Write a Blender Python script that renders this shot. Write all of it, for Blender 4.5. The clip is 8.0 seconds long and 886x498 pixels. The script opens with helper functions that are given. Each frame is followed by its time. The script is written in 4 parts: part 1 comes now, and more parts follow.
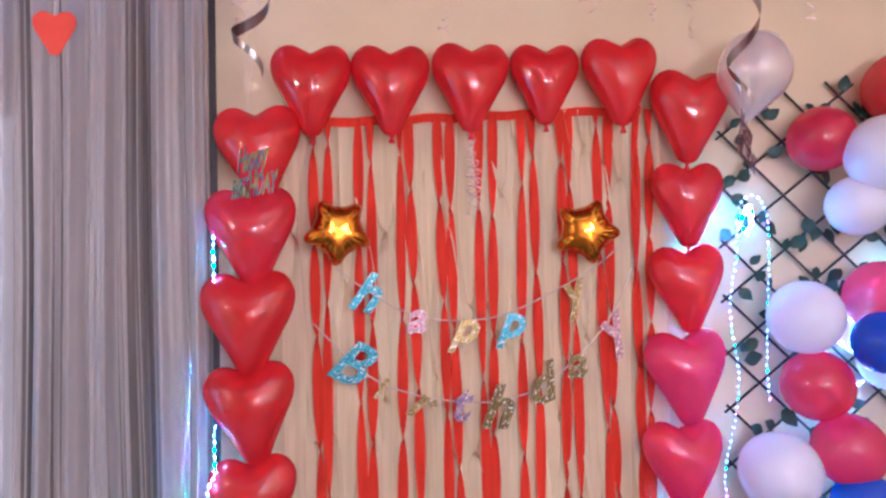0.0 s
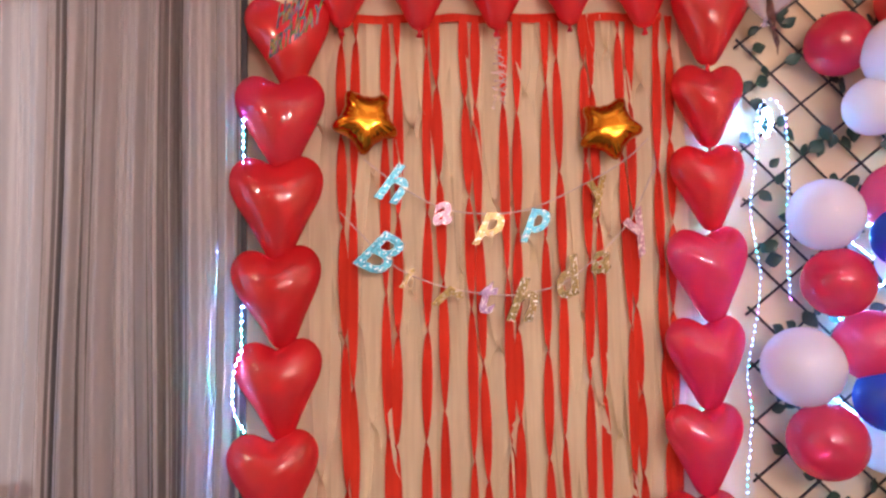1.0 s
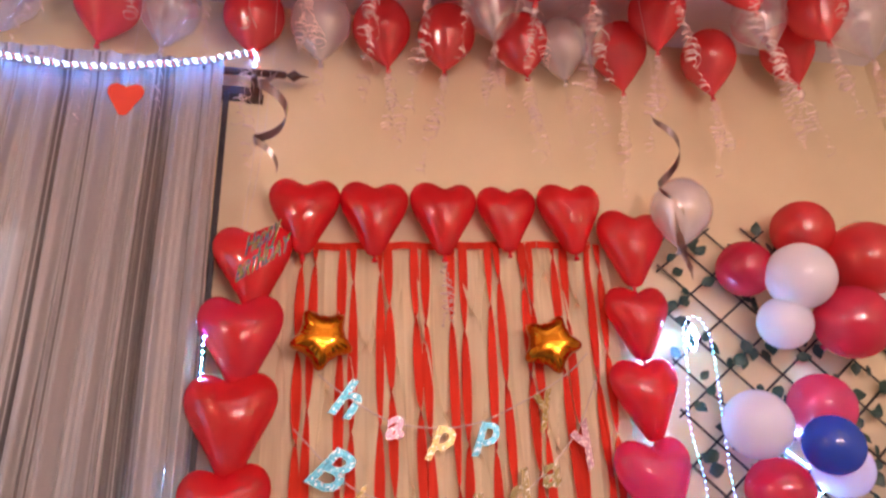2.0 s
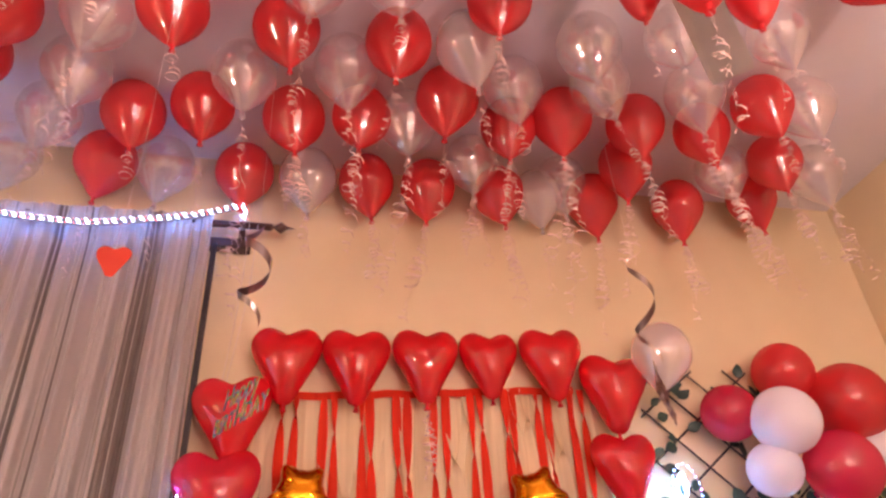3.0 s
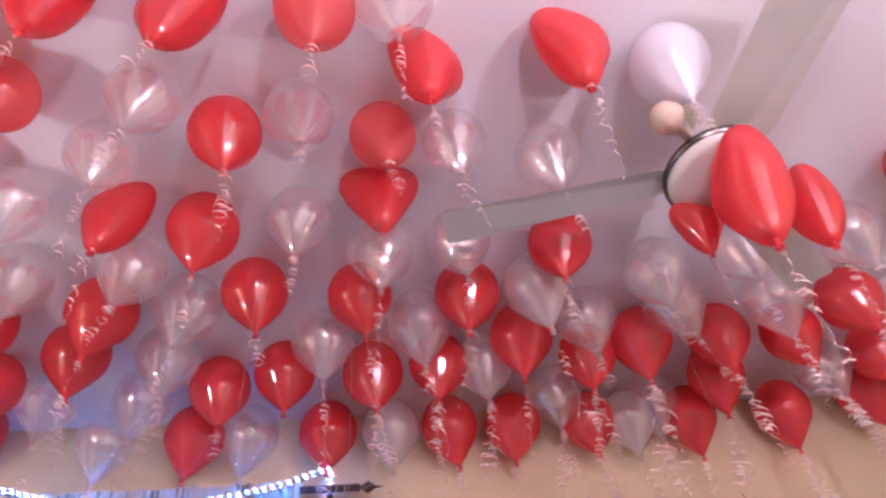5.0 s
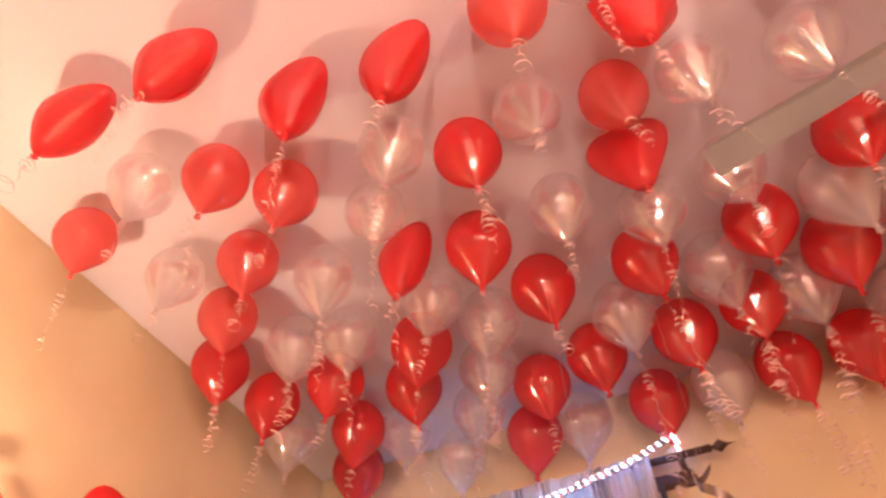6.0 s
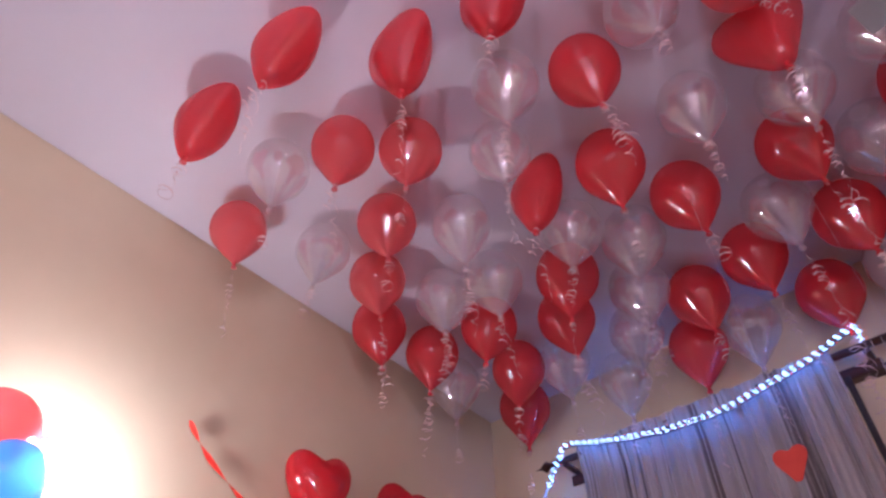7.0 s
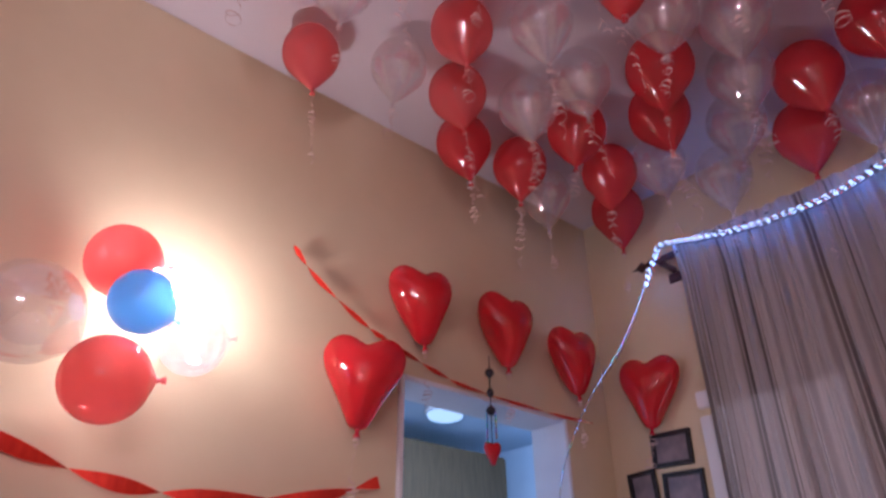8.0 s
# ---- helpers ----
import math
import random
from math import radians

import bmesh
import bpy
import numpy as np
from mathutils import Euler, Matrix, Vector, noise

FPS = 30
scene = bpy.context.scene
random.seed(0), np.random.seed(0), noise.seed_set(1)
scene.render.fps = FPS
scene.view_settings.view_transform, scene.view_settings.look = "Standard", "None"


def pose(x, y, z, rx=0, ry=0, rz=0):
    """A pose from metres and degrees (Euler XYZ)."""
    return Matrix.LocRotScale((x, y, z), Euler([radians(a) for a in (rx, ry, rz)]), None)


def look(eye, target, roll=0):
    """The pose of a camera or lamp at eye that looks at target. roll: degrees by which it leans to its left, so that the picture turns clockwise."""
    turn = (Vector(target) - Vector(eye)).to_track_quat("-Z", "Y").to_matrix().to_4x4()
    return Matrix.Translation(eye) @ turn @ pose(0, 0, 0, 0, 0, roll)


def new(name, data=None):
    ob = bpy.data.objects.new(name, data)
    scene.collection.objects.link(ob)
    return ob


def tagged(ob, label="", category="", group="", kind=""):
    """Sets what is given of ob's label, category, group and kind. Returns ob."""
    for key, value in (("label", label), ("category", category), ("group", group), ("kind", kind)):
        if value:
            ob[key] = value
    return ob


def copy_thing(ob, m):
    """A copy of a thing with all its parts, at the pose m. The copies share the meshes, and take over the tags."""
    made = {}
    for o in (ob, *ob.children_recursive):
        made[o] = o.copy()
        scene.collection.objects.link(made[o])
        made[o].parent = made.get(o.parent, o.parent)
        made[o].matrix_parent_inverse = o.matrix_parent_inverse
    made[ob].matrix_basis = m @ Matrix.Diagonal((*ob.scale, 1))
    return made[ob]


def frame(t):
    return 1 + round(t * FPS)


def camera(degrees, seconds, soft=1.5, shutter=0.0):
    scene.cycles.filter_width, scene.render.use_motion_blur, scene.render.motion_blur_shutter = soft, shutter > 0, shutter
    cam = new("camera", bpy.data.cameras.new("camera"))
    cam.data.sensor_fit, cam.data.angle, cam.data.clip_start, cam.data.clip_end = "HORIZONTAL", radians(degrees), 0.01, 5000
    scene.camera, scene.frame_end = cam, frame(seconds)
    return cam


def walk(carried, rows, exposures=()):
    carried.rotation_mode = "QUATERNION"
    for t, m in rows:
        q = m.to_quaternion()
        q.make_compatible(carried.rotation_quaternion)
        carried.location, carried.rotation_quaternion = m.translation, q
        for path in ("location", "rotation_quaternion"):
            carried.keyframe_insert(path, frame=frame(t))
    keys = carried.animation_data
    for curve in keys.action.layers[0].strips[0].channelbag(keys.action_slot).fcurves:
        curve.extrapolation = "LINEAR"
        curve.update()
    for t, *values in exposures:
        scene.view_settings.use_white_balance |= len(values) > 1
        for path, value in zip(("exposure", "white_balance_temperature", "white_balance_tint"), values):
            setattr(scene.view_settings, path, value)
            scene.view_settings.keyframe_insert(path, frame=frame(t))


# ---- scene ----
import functools

cam = camera(66.0, 8.0, soft=2.5, shutter=0.2)
PATH = [
    (0, (-0.264, 0.185, 1.48), (-0.04, 2.171, 1.537), -1.3),
    (0.5, (-0.291, 0.185, 1.314), (-0.101, 2.175, 1.381), -0.1),
    (1, (-0.364, 0.198, 1.085), (-0.121, 2.179, 1.22), -0.9),
    (1.5, (-0.406, 0.162, 1.028), (-0.062, 2.074, 1.505), -1.9),
    (2, (-0.392, 0.096, 1.066), (-0.007, 1.915, 1.802), -2.4),
    (2.2, (-0.388, 0.075, 1.073), (0.005, 1.844, 1.919), -3.4),
    (3.3, (-0.377, 0.042, 1.111), (0.022, 1.638, 2.249), -4.0),
    (3.5, (-0.378, 0.042, 1.128), (0.016, 1.602, 2.316), -5.0),
    (4, (-0.378, 0.038, 1.146), (-0.006, 1.434, 2.528), -6.8),
    (4.2, (-0.386, 0.014, 1.156), (-0.042, 1.364, 2.591), -7.1),
    (5.3, (-0.402, -0.055, 1.245), (-0.419, 1.219, 2.787), -5.2),
    (5.5, (-0.388, -0.04, 1.238), (-0.602, 1.2, 2.793), -2.4),
    (6, (-0.413, -0.062, 1.239), (-0.987, 1.116, 2.75), -0.7),
    (6.5, (-0.456, -0.085, 1.227), (-1.272, 1.009, 2.689), -0.3),
    (7, (-0.464, -0.078, 1.224), (-1.389, 1.002, 2.63), -0.5),
    (7.5, (-0.485, -0.072, 1.222), (-1.596, 1.014, 2.48), -0.5),
    (8, (-0.512, -0.053, 1.212), (-1.823, 1.076, 2.216), -0.4),
]
EXPOSURES = [
    (0.0, 0.25, 4950, 14), (0.5, 0.15, 6100, 18), (1.0, 0.12, 6200, 20), (2.0, 0.1, 6600, 26), (3.5, 0.2, 7800, 38), (4.2, 0.15, 5850, 35),
    (5.3, 0.08, 5350, 26), (5.5, 0.08, 5450, 26), (5.8, 0.1, 8800, 42), (6.1, 0.06, 9700, 42), (6.4, -0.3, 4700, 15), (7.0, -0.82, 5150, 33), (8.0, -1.28, 5700, 38),
]
walk(cam, [(t, look(eye, target, roll)) for t, eye, target, roll in PATH], EXPOSURES)

# ---- plan, in metres ----
LEFT, RIGHT, BACK, REAR, CEIL = -2.16, 2.05, 2.24, -1.2, 2.9
THICK = 0.15

# ---- world: a dim night outside ----
world = bpy.data.worlds.new("night")
scene.world = world
world.use_nodes = True
world.node_tree.nodes["Background"].inputs[0].default_value = (0.02, 0.025, 0.04, 1)
world.node_tree.nodes["Background"].inputs[1].default_value = 0.3

BULB_POWER, LAMP_POWER, BLUE_POWER, LED_POWER, BACKGLOW_POWER = 315.0, 1250.0, 1250.0, 42.0, 440.0


# ---- materials ----
def nodes_of(name):
    m = bpy.data.materials.new(name)
    m.use_nodes = True
    nt = m.node_tree
    b = nt.nodes["Principled BSDF"]
    return m, nt, b, nt.nodes["Material Output"]


def put(nt, kind, **values):
    n = nt.nodes.new(kind)
    for k, v in values.items():
        n.inputs[k.replace("_", " ")].default_value = v
    return n


def coords(nt, scale, space="Object"):
    tc = nt.nodes.new("ShaderNodeTexCoord")
    mp = nt.nodes.new("ShaderNodeMapping")
    mp.inputs["Scale"].default_value = scale
    nt.links.new(tc.outputs[space], mp.inputs["Vector"])
    return mp.outputs["Vector"]


def ramp_of(nt, fac, c1, c2, lo=0.3, hi=0.7):
    r = nt.nodes.new("ShaderNodeValToRGB")
    r.color_ramp.elements[0].position, r.color_ramp.elements[1].position = lo, hi
    r.color_ramp.elements[0].color, r.color_ramp.elements[1].color = (*c1, 1), (*c2, 1)
    nt.links.new(fac, r.inputs[0])
    return r.outputs[0]


def noise_of(nt, vec, scale, detail=4.0):
    n = put(nt, "ShaderNodeTexNoise", Scale=scale, Detail=detail)
    nt.links.new(vec, n.inputs["Vector"])
    return n.outputs["Fac"]


def bump_of(nt, b, height, strength, distance=0.002):
    n = put(nt, "ShaderNodeBump", Strength=strength, Distance=distance)
    nt.links.new(height, n.inputs["Height"])
    nt.links.new(n.outputs[0], b.inputs["Normal"])


def surface(name, c1, c2, scale, rough=0.6, metal=0.0, bump=0.15, fine=60.0, stretch=(1, 1, 1), lo=0.3, hi=0.7):
    """A plain surface with colour varied at one scale and relief at a finer one."""
    m, nt, b, _ = nodes_of(name)
    v = coords(nt, stretch)
    nt.links.new(ramp_of(nt, noise_of(nt, v, scale), c1, c2, lo, hi), b.inputs["Base Color"])
    b.inputs["Roughness"].default_value, b.inputs["Metallic"].default_value = rough, metal
    if bump:
        bump_of(nt, b, noise_of(nt, v, fine, 3.0), bump)
    return m


def latex(name, c1, c2, glow, through_part=0.3, rough=0.11, see=0.0, stain=(1, 1, 1)):
    """Stretched rubber: coloured, glossy, and letting some light through."""
    m, nt, b, out = nodes_of(name)
    info = nt.nodes.new("ShaderNodeObjectInfo")
    v = coords(nt, (1, 1, 1))
    mix = nt.nodes.new("ShaderNodeMath")
    mix.operation = "MULTIPLY_ADD"
    nt.links.new(noise_of(nt, v, 9.0, 2.0), mix.inputs[0])
    mix.inputs[1].default_value = 0.5
    nt.links.new(info.outputs["Random"], mix.inputs[2])
    nt.links.new(ramp_of(nt, mix.outputs[0], c1, c2, 0.2, 1.3), b.inputs["Base Color"])
    b.inputs["Roughness"].default_value = rough
    b.inputs["Specular IOR Level"].default_value = 0.0
    t = put(nt, "ShaderNodeBsdfTranslucent", Color=(*glow, 1))
    s = put(nt, "ShaderNodeMixShader", Fac=through_part)
    nt.links.new(b.outputs[0], s.inputs[1])
    nt.links.new(t.outputs[0], s.inputs[2])
    if see:
        tr = put(nt, "ShaderNodeBsdfTransparent", Color=(*stain, 1))
        s2 = put(nt, "ShaderNodeMixShader", Fac=see)
        nt.links.new(s.outputs[0], s2.inputs[1])
        nt.links.new(tr.outputs[0], s2.inputs[2])
        s = s2
    nt.links.new(coat(nt, s, rough, 0.06, 0.4), out.inputs[0])
    return m


def coat(nt, under, rough, base, rim):
    """A clear gloss over a shader, stronger at grazing angles."""
    gl = put(nt, "ShaderNodeBsdfGlossy", Roughness=rough, Color=(1, 1, 1, 1))
    lw = put(nt, "ShaderNodeLayerWeight", Blend=0.5)
    pw = nt.nodes.new("ShaderNodeMath")
    pw.operation = "POWER"
    nt.links.new(lw.outputs["Facing"], pw.inputs[0])
    pw.inputs[1].default_value = 4.0
    sc = nt.nodes.new("ShaderNodeMath")
    sc.operation = "MULTIPLY_ADD"
    nt.links.new(pw.outputs[0], sc.inputs[0])
    sc.inputs[1].default_value, sc.inputs[2].default_value = rim, base
    mx = nt.nodes.new("ShaderNodeMixShader")
    nt.links.new(sc.outputs[0], mx.inputs[0])
    nt.links.new(under.outputs[0], mx.inputs[1])
    nt.links.new(gl.outputs[0], mx.inputs[2])
    return mx.outputs[0]


def clear_film(name, tint, haze, haze_part):
    """Clear stretched rubber: mostly see-through, hazy, with sharp highlights."""
    m, nt, b, out = nodes_of(name)
    nt.nodes.remove(b)
    tr = put(nt, "ShaderNodeBsdfTransparent", Color=(*tint, 1))
    df = put(nt, "ShaderNodeBsdfTranslucent", Color=(*haze, 1))
    dd = put(nt, "ShaderNodeBsdfDiffuse", Color=(*haze, 1))
    hz = put(nt, "ShaderNodeMixShader", Fac=0.6)
    nt.links.new(df.outputs[0], hz.inputs[1])
    nt.links.new(dd.outputs[0], hz.inputs[2])
    m1 = put(nt, "ShaderNodeMixShader", Fac=haze_part)
    nt.links.new(tr.outputs[0], m1.inputs[1])
    nt.links.new(hz.outputs[0], m1.inputs[2])
    nt.links.new(coat(nt, m1, 0.05, 0.2, 0.45), out.inputs[0])
    return m


def glowing(name, colour, strength):
    m, nt, b, out = nodes_of(name)
    nt.nodes.remove(b)
    e = put(nt, "ShaderNodeEmission", Color=(*colour, 1), Strength=strength)
    nt.links.new(e.outputs[0], out.inputs[0])
    return m


def led_glow(name, strength):
    """Tiny lamps that differ from one to the next: white, bluish, green and pink."""
    m, nt, b, out = nodes_of(name)
    nt.nodes.remove(b)
    g = nt.nodes.new("ShaderNodeNewGeometry")
    r = nt.nodes.new("ShaderNodeValToRGB")
    r.color_ramp.interpolation = "CONSTANT"
    el = r.color_ramp.elements
    el[0].position, el[0].color = 0.0, (0.10, 0.36, 1.0, 1)
    el[1].position, el[1].color = 0.42, (0.03, 0.9, 0.75, 1)
    for p, c in ((0.55, (0.12, 0.3, 1.0, 1)), (0.8, (0.9, 0.12, 0.95, 1)), (0.9, (0.5, 0.6, 1.0, 1))):
        e2 = el.new(p)
        e2.color = c
    nt.links.new(g.outputs["Random Per Island"], r.inputs[0])
    e = put(nt, "ShaderNodeEmission", Strength=strength)
    nt.links.new(r.outputs[0], e.inputs["Color"])
    nt.links.new(e.outputs[0], out.inputs[0])
    return m


def crepe(name, c1, c2, see=0.25):
    """Crinkled crepe paper."""
    m, nt, b, out = nodes_of(name)
    creased = coords(nt, (70, 70, 4))
    nt.links.new(ramp_of(nt, noise_of(nt, creased, 1.0, 4.0), c1, c2), b.inputs["Base Color"])
    b.inputs["Roughness"].default_value = 0.85
    w = coords(nt, (40, 40, 420))
    bump_of(nt, b, noise_of(nt, w, 1.0, 2.0), 0.5, 0.001)
    t = nt.nodes.new("ShaderNodeBsdfTranslucent")
    t.inputs["Color"].default_value = (*c2, 1)
    s = put(nt, "ShaderNodeMixShader", Fac=see)
    nt.links.new(b.outputs[0], s.inputs[1])
    nt.links.new(t.outputs[0], s.inputs[2])
    nt.links.new(s.outputs[0], out.inputs[0])
    return m


def striped_cloth(name):
    """Satin curtain cloth with fine uneven upright stripes and broad painted fold highlights, a little sheer."""
    m, nt, b, out = nodes_of(name)
    uv = coords(nt, (95, 0.35, 1), "UV")
    uv2 = coords(nt, (13, 0.25, 1), "UV")
    fine = noise_of(nt, uv, 1.0, 5.0)
    # Broad pale bands paint the shine of the folds into the colour.
    wide = noise_of(nt, uv2, 1.0, 2.0)
    add = nt.nodes.new("ShaderNodeMath")
    add.operation = "MULTIPLY_ADD"
    nt.links.new(wide, add.inputs[0])
    add.inputs[1].default_value = 1.15
    nt.links.new(fine, add.inputs[2])
    nt.links.new(ramp_of(nt, add.outputs[0], (0.11, 0.09, 0.078), (0.42, 0.385, 0.36), 0.93, 1.43), b.inputs["Base Color"])
    b.inputs["Roughness"].default_value = 0.42
    b.inputs["Sheen Weight"].default_value = 0.2
    bump_of(nt, b, fine, 0.35, 0.002)
    tl = put(nt, "ShaderNodeBsdfTranslucent", Color=(0.4, 0.36, 0.34, 1))
    tr = nt.nodes.new("ShaderNodeBsdfTransparent")
    s1 = put(nt, "ShaderNodeMixShader", Fac=0.13)
    s2 = put(nt, "ShaderNodeMixShader", Fac=0.06)
    nt.links.new(b.outputs[0], s1.inputs[1])
    nt.links.new(tl.outputs[0], s1.inputs[2])
    nt.links.new(s1.outputs[0], s2.inputs[1])
    nt.links.new(tr.outputs[0], s2.inputs[2])
    nt.links.new(s2.outputs[0], out.inputs[0])
    return m


def glitter(name, colour):
    """Card covered with coarse glitter."""
    m, nt, b, _ = nodes_of(name)
    v = coords(nt, (1, 1, 1))
    vo = put(nt, "ShaderNodeTexVoronoi", Scale=190.0)
    nt.links.new(v, vo.inputs["Vector"])
    dark = tuple(c * 0.45 for c in colour)
    r = nt.nodes.new("ShaderNodeValToRGB")
    el = r.color_ramp.elements
    el[0].position, el[0].color = 0.1, (*dark, 1)
    el[1].position, el[1].color = 0.72, (*colour, 1)
    # Near-white cells are painted on as sparkle.
    e2 = el.new(0.86)
    e2.color = (0.9, 0.88, 0.82, 1)
    nt.links.new(vo.outputs["Color"], r.inputs[0])
    nt.links.new(r.outputs[0], b.inputs["Base Color"])
    b.inputs["Metallic"].default_value, b.inputs["Roughness"].default_value = 0.45, 0.36
    nm = put(nt, "ShaderNodeBump", Strength=0.9, Distance=0.004)
    nt.links.new(vo.outputs["Color"], nm.inputs["Height"])
    nt.links.new(nm.outputs[0], b.inputs["Normal"])
    return m


def foil(name, colour, holo=False, rough=0.14):
    m, nt, b, _ = nodes_of(name)
    v = coords(nt, (1, 1, 1))
    b.inputs["Metallic"].default_value, b.inputs["Roughness"].default_value = 1.0, rough
    if holo:
        n = noise_of(nt, v, 26.0, 1.0)
        r = nt.nodes.new("ShaderNodeValToRGB")
        el = r.color_ramp.elements
        el[0].position, el[0].color = 0.34, (0.82, 0.76, 0.68, 1)
        el[1].position, el[1].color = 0.68, (0.82, 0.76, 0.68, 1)
        for p, c in ((0.46, (0.8, 0.75, 0.15, 1)), (0.5, (0.15, 0.8, 0.45, 1)), (0.55, (0.25, 0.5, 0.9, 1)), (0.6, (0.7, 0.35, 0.75, 1))):
            e2 = el.new(p)
            e2.color = c
        nt.links.new(n, r.inputs[0])
        nt.links.new(r.outputs[0], b.inputs["Base Color"])
    else:
        nt.links.new(ramp_of(nt, noise_of(nt, v, 18.0), tuple(c * 0.8 for c in colour), colour), b.inputs["Base Color"])
    bump_of(nt, b, noise_of(nt, v, 45.0, 3.0), 0.35, 0.003)
    return m


WALL = surface("cream wall paint", (0.63, 0.525, 0.32), (0.71, 0.60, 0.38), 2.2, 0.72, 0, 0.12, 140)
CEILING = surface("white ceiling paint", (0.66, 0.632, 0.64), (0.72, 0.69, 0.70), 1.6, 0.8, 0, 0.1, 120)
# Paint of the unseen rear wall, kept dull to hold back bounced light.
BEIGEWALL = surface("dull beige wall paint", (0.50, 0.41, 0.33), (0.57, 0.47, 0.38), 2.2, 0.75, 0, 0.12, 140)
TRIM = surface("white gloss paint", (0.70, 0.70, 0.69), (0.78, 0.78, 0.77), 5, 0.4, 0, 0.05, 90)
# Floor is out of view; its mauve tone tints the bounce onto the ceiling.
FLOOR = surface("floor tile", (0.15, 0.125, 0.14), (0.20, 0.17, 0.19), 3, 0.35, 0, 0.05)
BLUEWALL = surface("pale blue wall paint", (0.46, 0.60, 0.70), (0.52, 0.66, 0.76), 2.5, 0.75)
RED = latex("red rubber", (0.68, 0.042, 0.046), (0.79, 0.066, 0.068), (0.92, 0.16, 0.17), 0.36, 0.07, 0.2, (1.0, 0.36, 0.36))
WALLRED = latex("red heart rubber", (0.64, 0.015, 0.016), (0.72, 0.024, 0.024), (0.88, 0.05, 0.14), 0.4, 0.06)
# Red rubber with the pink cast of the lamp strings put into it.
TINTRED = latex("red rubber tinted for lamp light", (0.62, 0.022, 0.07), (0.72, 0.04, 0.11), (0.88, 0.10, 0.18), 0.5, 0.1, 0.1, (1.0, 0.3, 0.32))
# Red rubber with the bulb's light put into its paler colour.
LITRED = latex("red rubber paled for bulb light", (0.76, 0.12, 0.12), (0.83, 0.155, 0.15), (0.95, 0.3, 0.28), 0.45, 0.07, 0.35, (1.0, 0.5, 0.48))
WHITE = latex("white rubber", (0.82, 0.81, 0.85), (0.88, 0.87, 0.90), (0.9, 0.89, 0.93), 0.35, 0.15)
BLUE = latex("blue rubber", (0.008, 0.05, 0.42), (0.015, 0.09, 0.55), (0.03, 0.2, 0.7), 0.3)
LIGHTBLUE = latex("light blue rubber", (0.10, 0.28, 0.48), (0.14, 0.34, 0.55), (0.25, 0.55, 0.85), 0.62, 0.09, 0.12, (0.35, 0.65, 1.0))
# Red rubber made paler to hold the glow of the bulb beside it.
BACKLIT = latex("red rubber paled for backlight", (0.70, 0.08, 0.085), (0.78, 0.11, 0.11), (0.97, 0.30, 0.28), 0.62, 0.07, 0.3, (1.0, 0.5, 0.48))
CLEAR = clear_film("clear rubber", (0.96, 0.95, 0.95), (0.9, 0.87, 0.89), 0.19)
PEARL = clear_film("milky rubber", (0.9, 0.88, 0.88), (0.92, 0.89, 0.89), 0.36)
CURL = surface("pink curling ribbon", (0.74, 0.54, 0.48), (0.86, 0.70, 0.64), 30, 0.18, 0.15, 0)
REDCREPE = crepe("red crepe paper", (0.60, 0.022, 0.006), (0.78, 0.046, 0.012))
CREAMCREPE = crepe("cream crepe paper", (0.70, 0.59, 0.38), (0.92, 0.81, 0.58), 0.35)
CLOTH = striped_cloth("striped curtain satin")
DARKWOOD = surface("dark stained wood", (0.035, 0.014, 0.009), (0.075, 0.03, 0.018), 9, 0.35, 0, 0.2, 50, (1, 1, 8))
BLACKPAINT = surface("dark strip", (0.012, 0.01, 0.012), (0.03, 0.026, 0.028), 12, 0.45)
TRELLIS = surface("dark willow slat", (0.012, 0.009, 0.008), (0.035, 0.025, 0.02), 30, 0.6)
LEAF = surface("dark green leaf", (0.008, 0.03, 0.02), (0.02, 0.07, 0.045), 25, 0.45)
WIRE = surface("clear wire", (0.45, 0.47, 0.5), (0.6, 0.62, 0.65), 20, 0.3, 0, 0)
STRIP = surface("dull strip", (0.10, 0.10, 0.11), (0.15, 0.15, 0.16), 20, 0.6, 0, 0)
GOLD = foil("gold foil", (0.62, 0.23, 0.015), False, 0.13)
SILVER = foil("silver holographic foil", (0.7, 0.68, 0.65), True, 0.27)
GREYFOIL = foil("dull silver foil", (0.32, 0.27, 0.25), False, 0.28)
# Foil given the dark brown of what it reflects.
DARKFOIL = foil("dark-reflection foil", (0.16, 0.08, 0.06), False, 0.35)
PANEGLOW = glowing("self-glowing pane", (0.95, 0.88, 0.85), 1.9)
PAPER = surface("orange red paper", (0.46, 0.035, 0.016), (0.52, 0.05, 0.022), 20, 0.8)
FANPAINT = surface("cream enamel", (0.62, 0.6, 0.52), (0.7, 0.68, 0.6), 6, 0.35, 0, 0.05)
FANGREY = surface("dusty grey blade", (0.56, 0.60, 0.54), (0.64, 0.68, 0.62), 5, 0.45, 0, 0.05)
CHROME = surface("dark chrome", (0.12, 0.11, 0.1), (0.2, 0.19, 0.17), 8, 0.25, 1.0, 0)
BEIGE = surface("beige plastic", (0.55, 0.43, 0.32), (0.6, 0.48, 0.36), 8, 0.4)
FRAMEBLACK = surface("black picture frame", (0.008, 0.007, 0.008), (0.02, 0.018, 0.018), 20, 0.35)
PHOTO = surface("faded print", (0.12, 0.10, 0.12), (0.3, 0.24, 0.24), 14, 0.3, 0, 0)
BROWN = surface("brown laminate", (0.075, 0.048, 0.02), (0.11, 0.072, 0.032), 6, 0.75, 0, 0.1, 40, (1, 8, 1))
STRING = surface("pale thread", (0.6, 0.52, 0.48), (0.7, 0.62, 0.57), 30, 0.7, 0, 0)
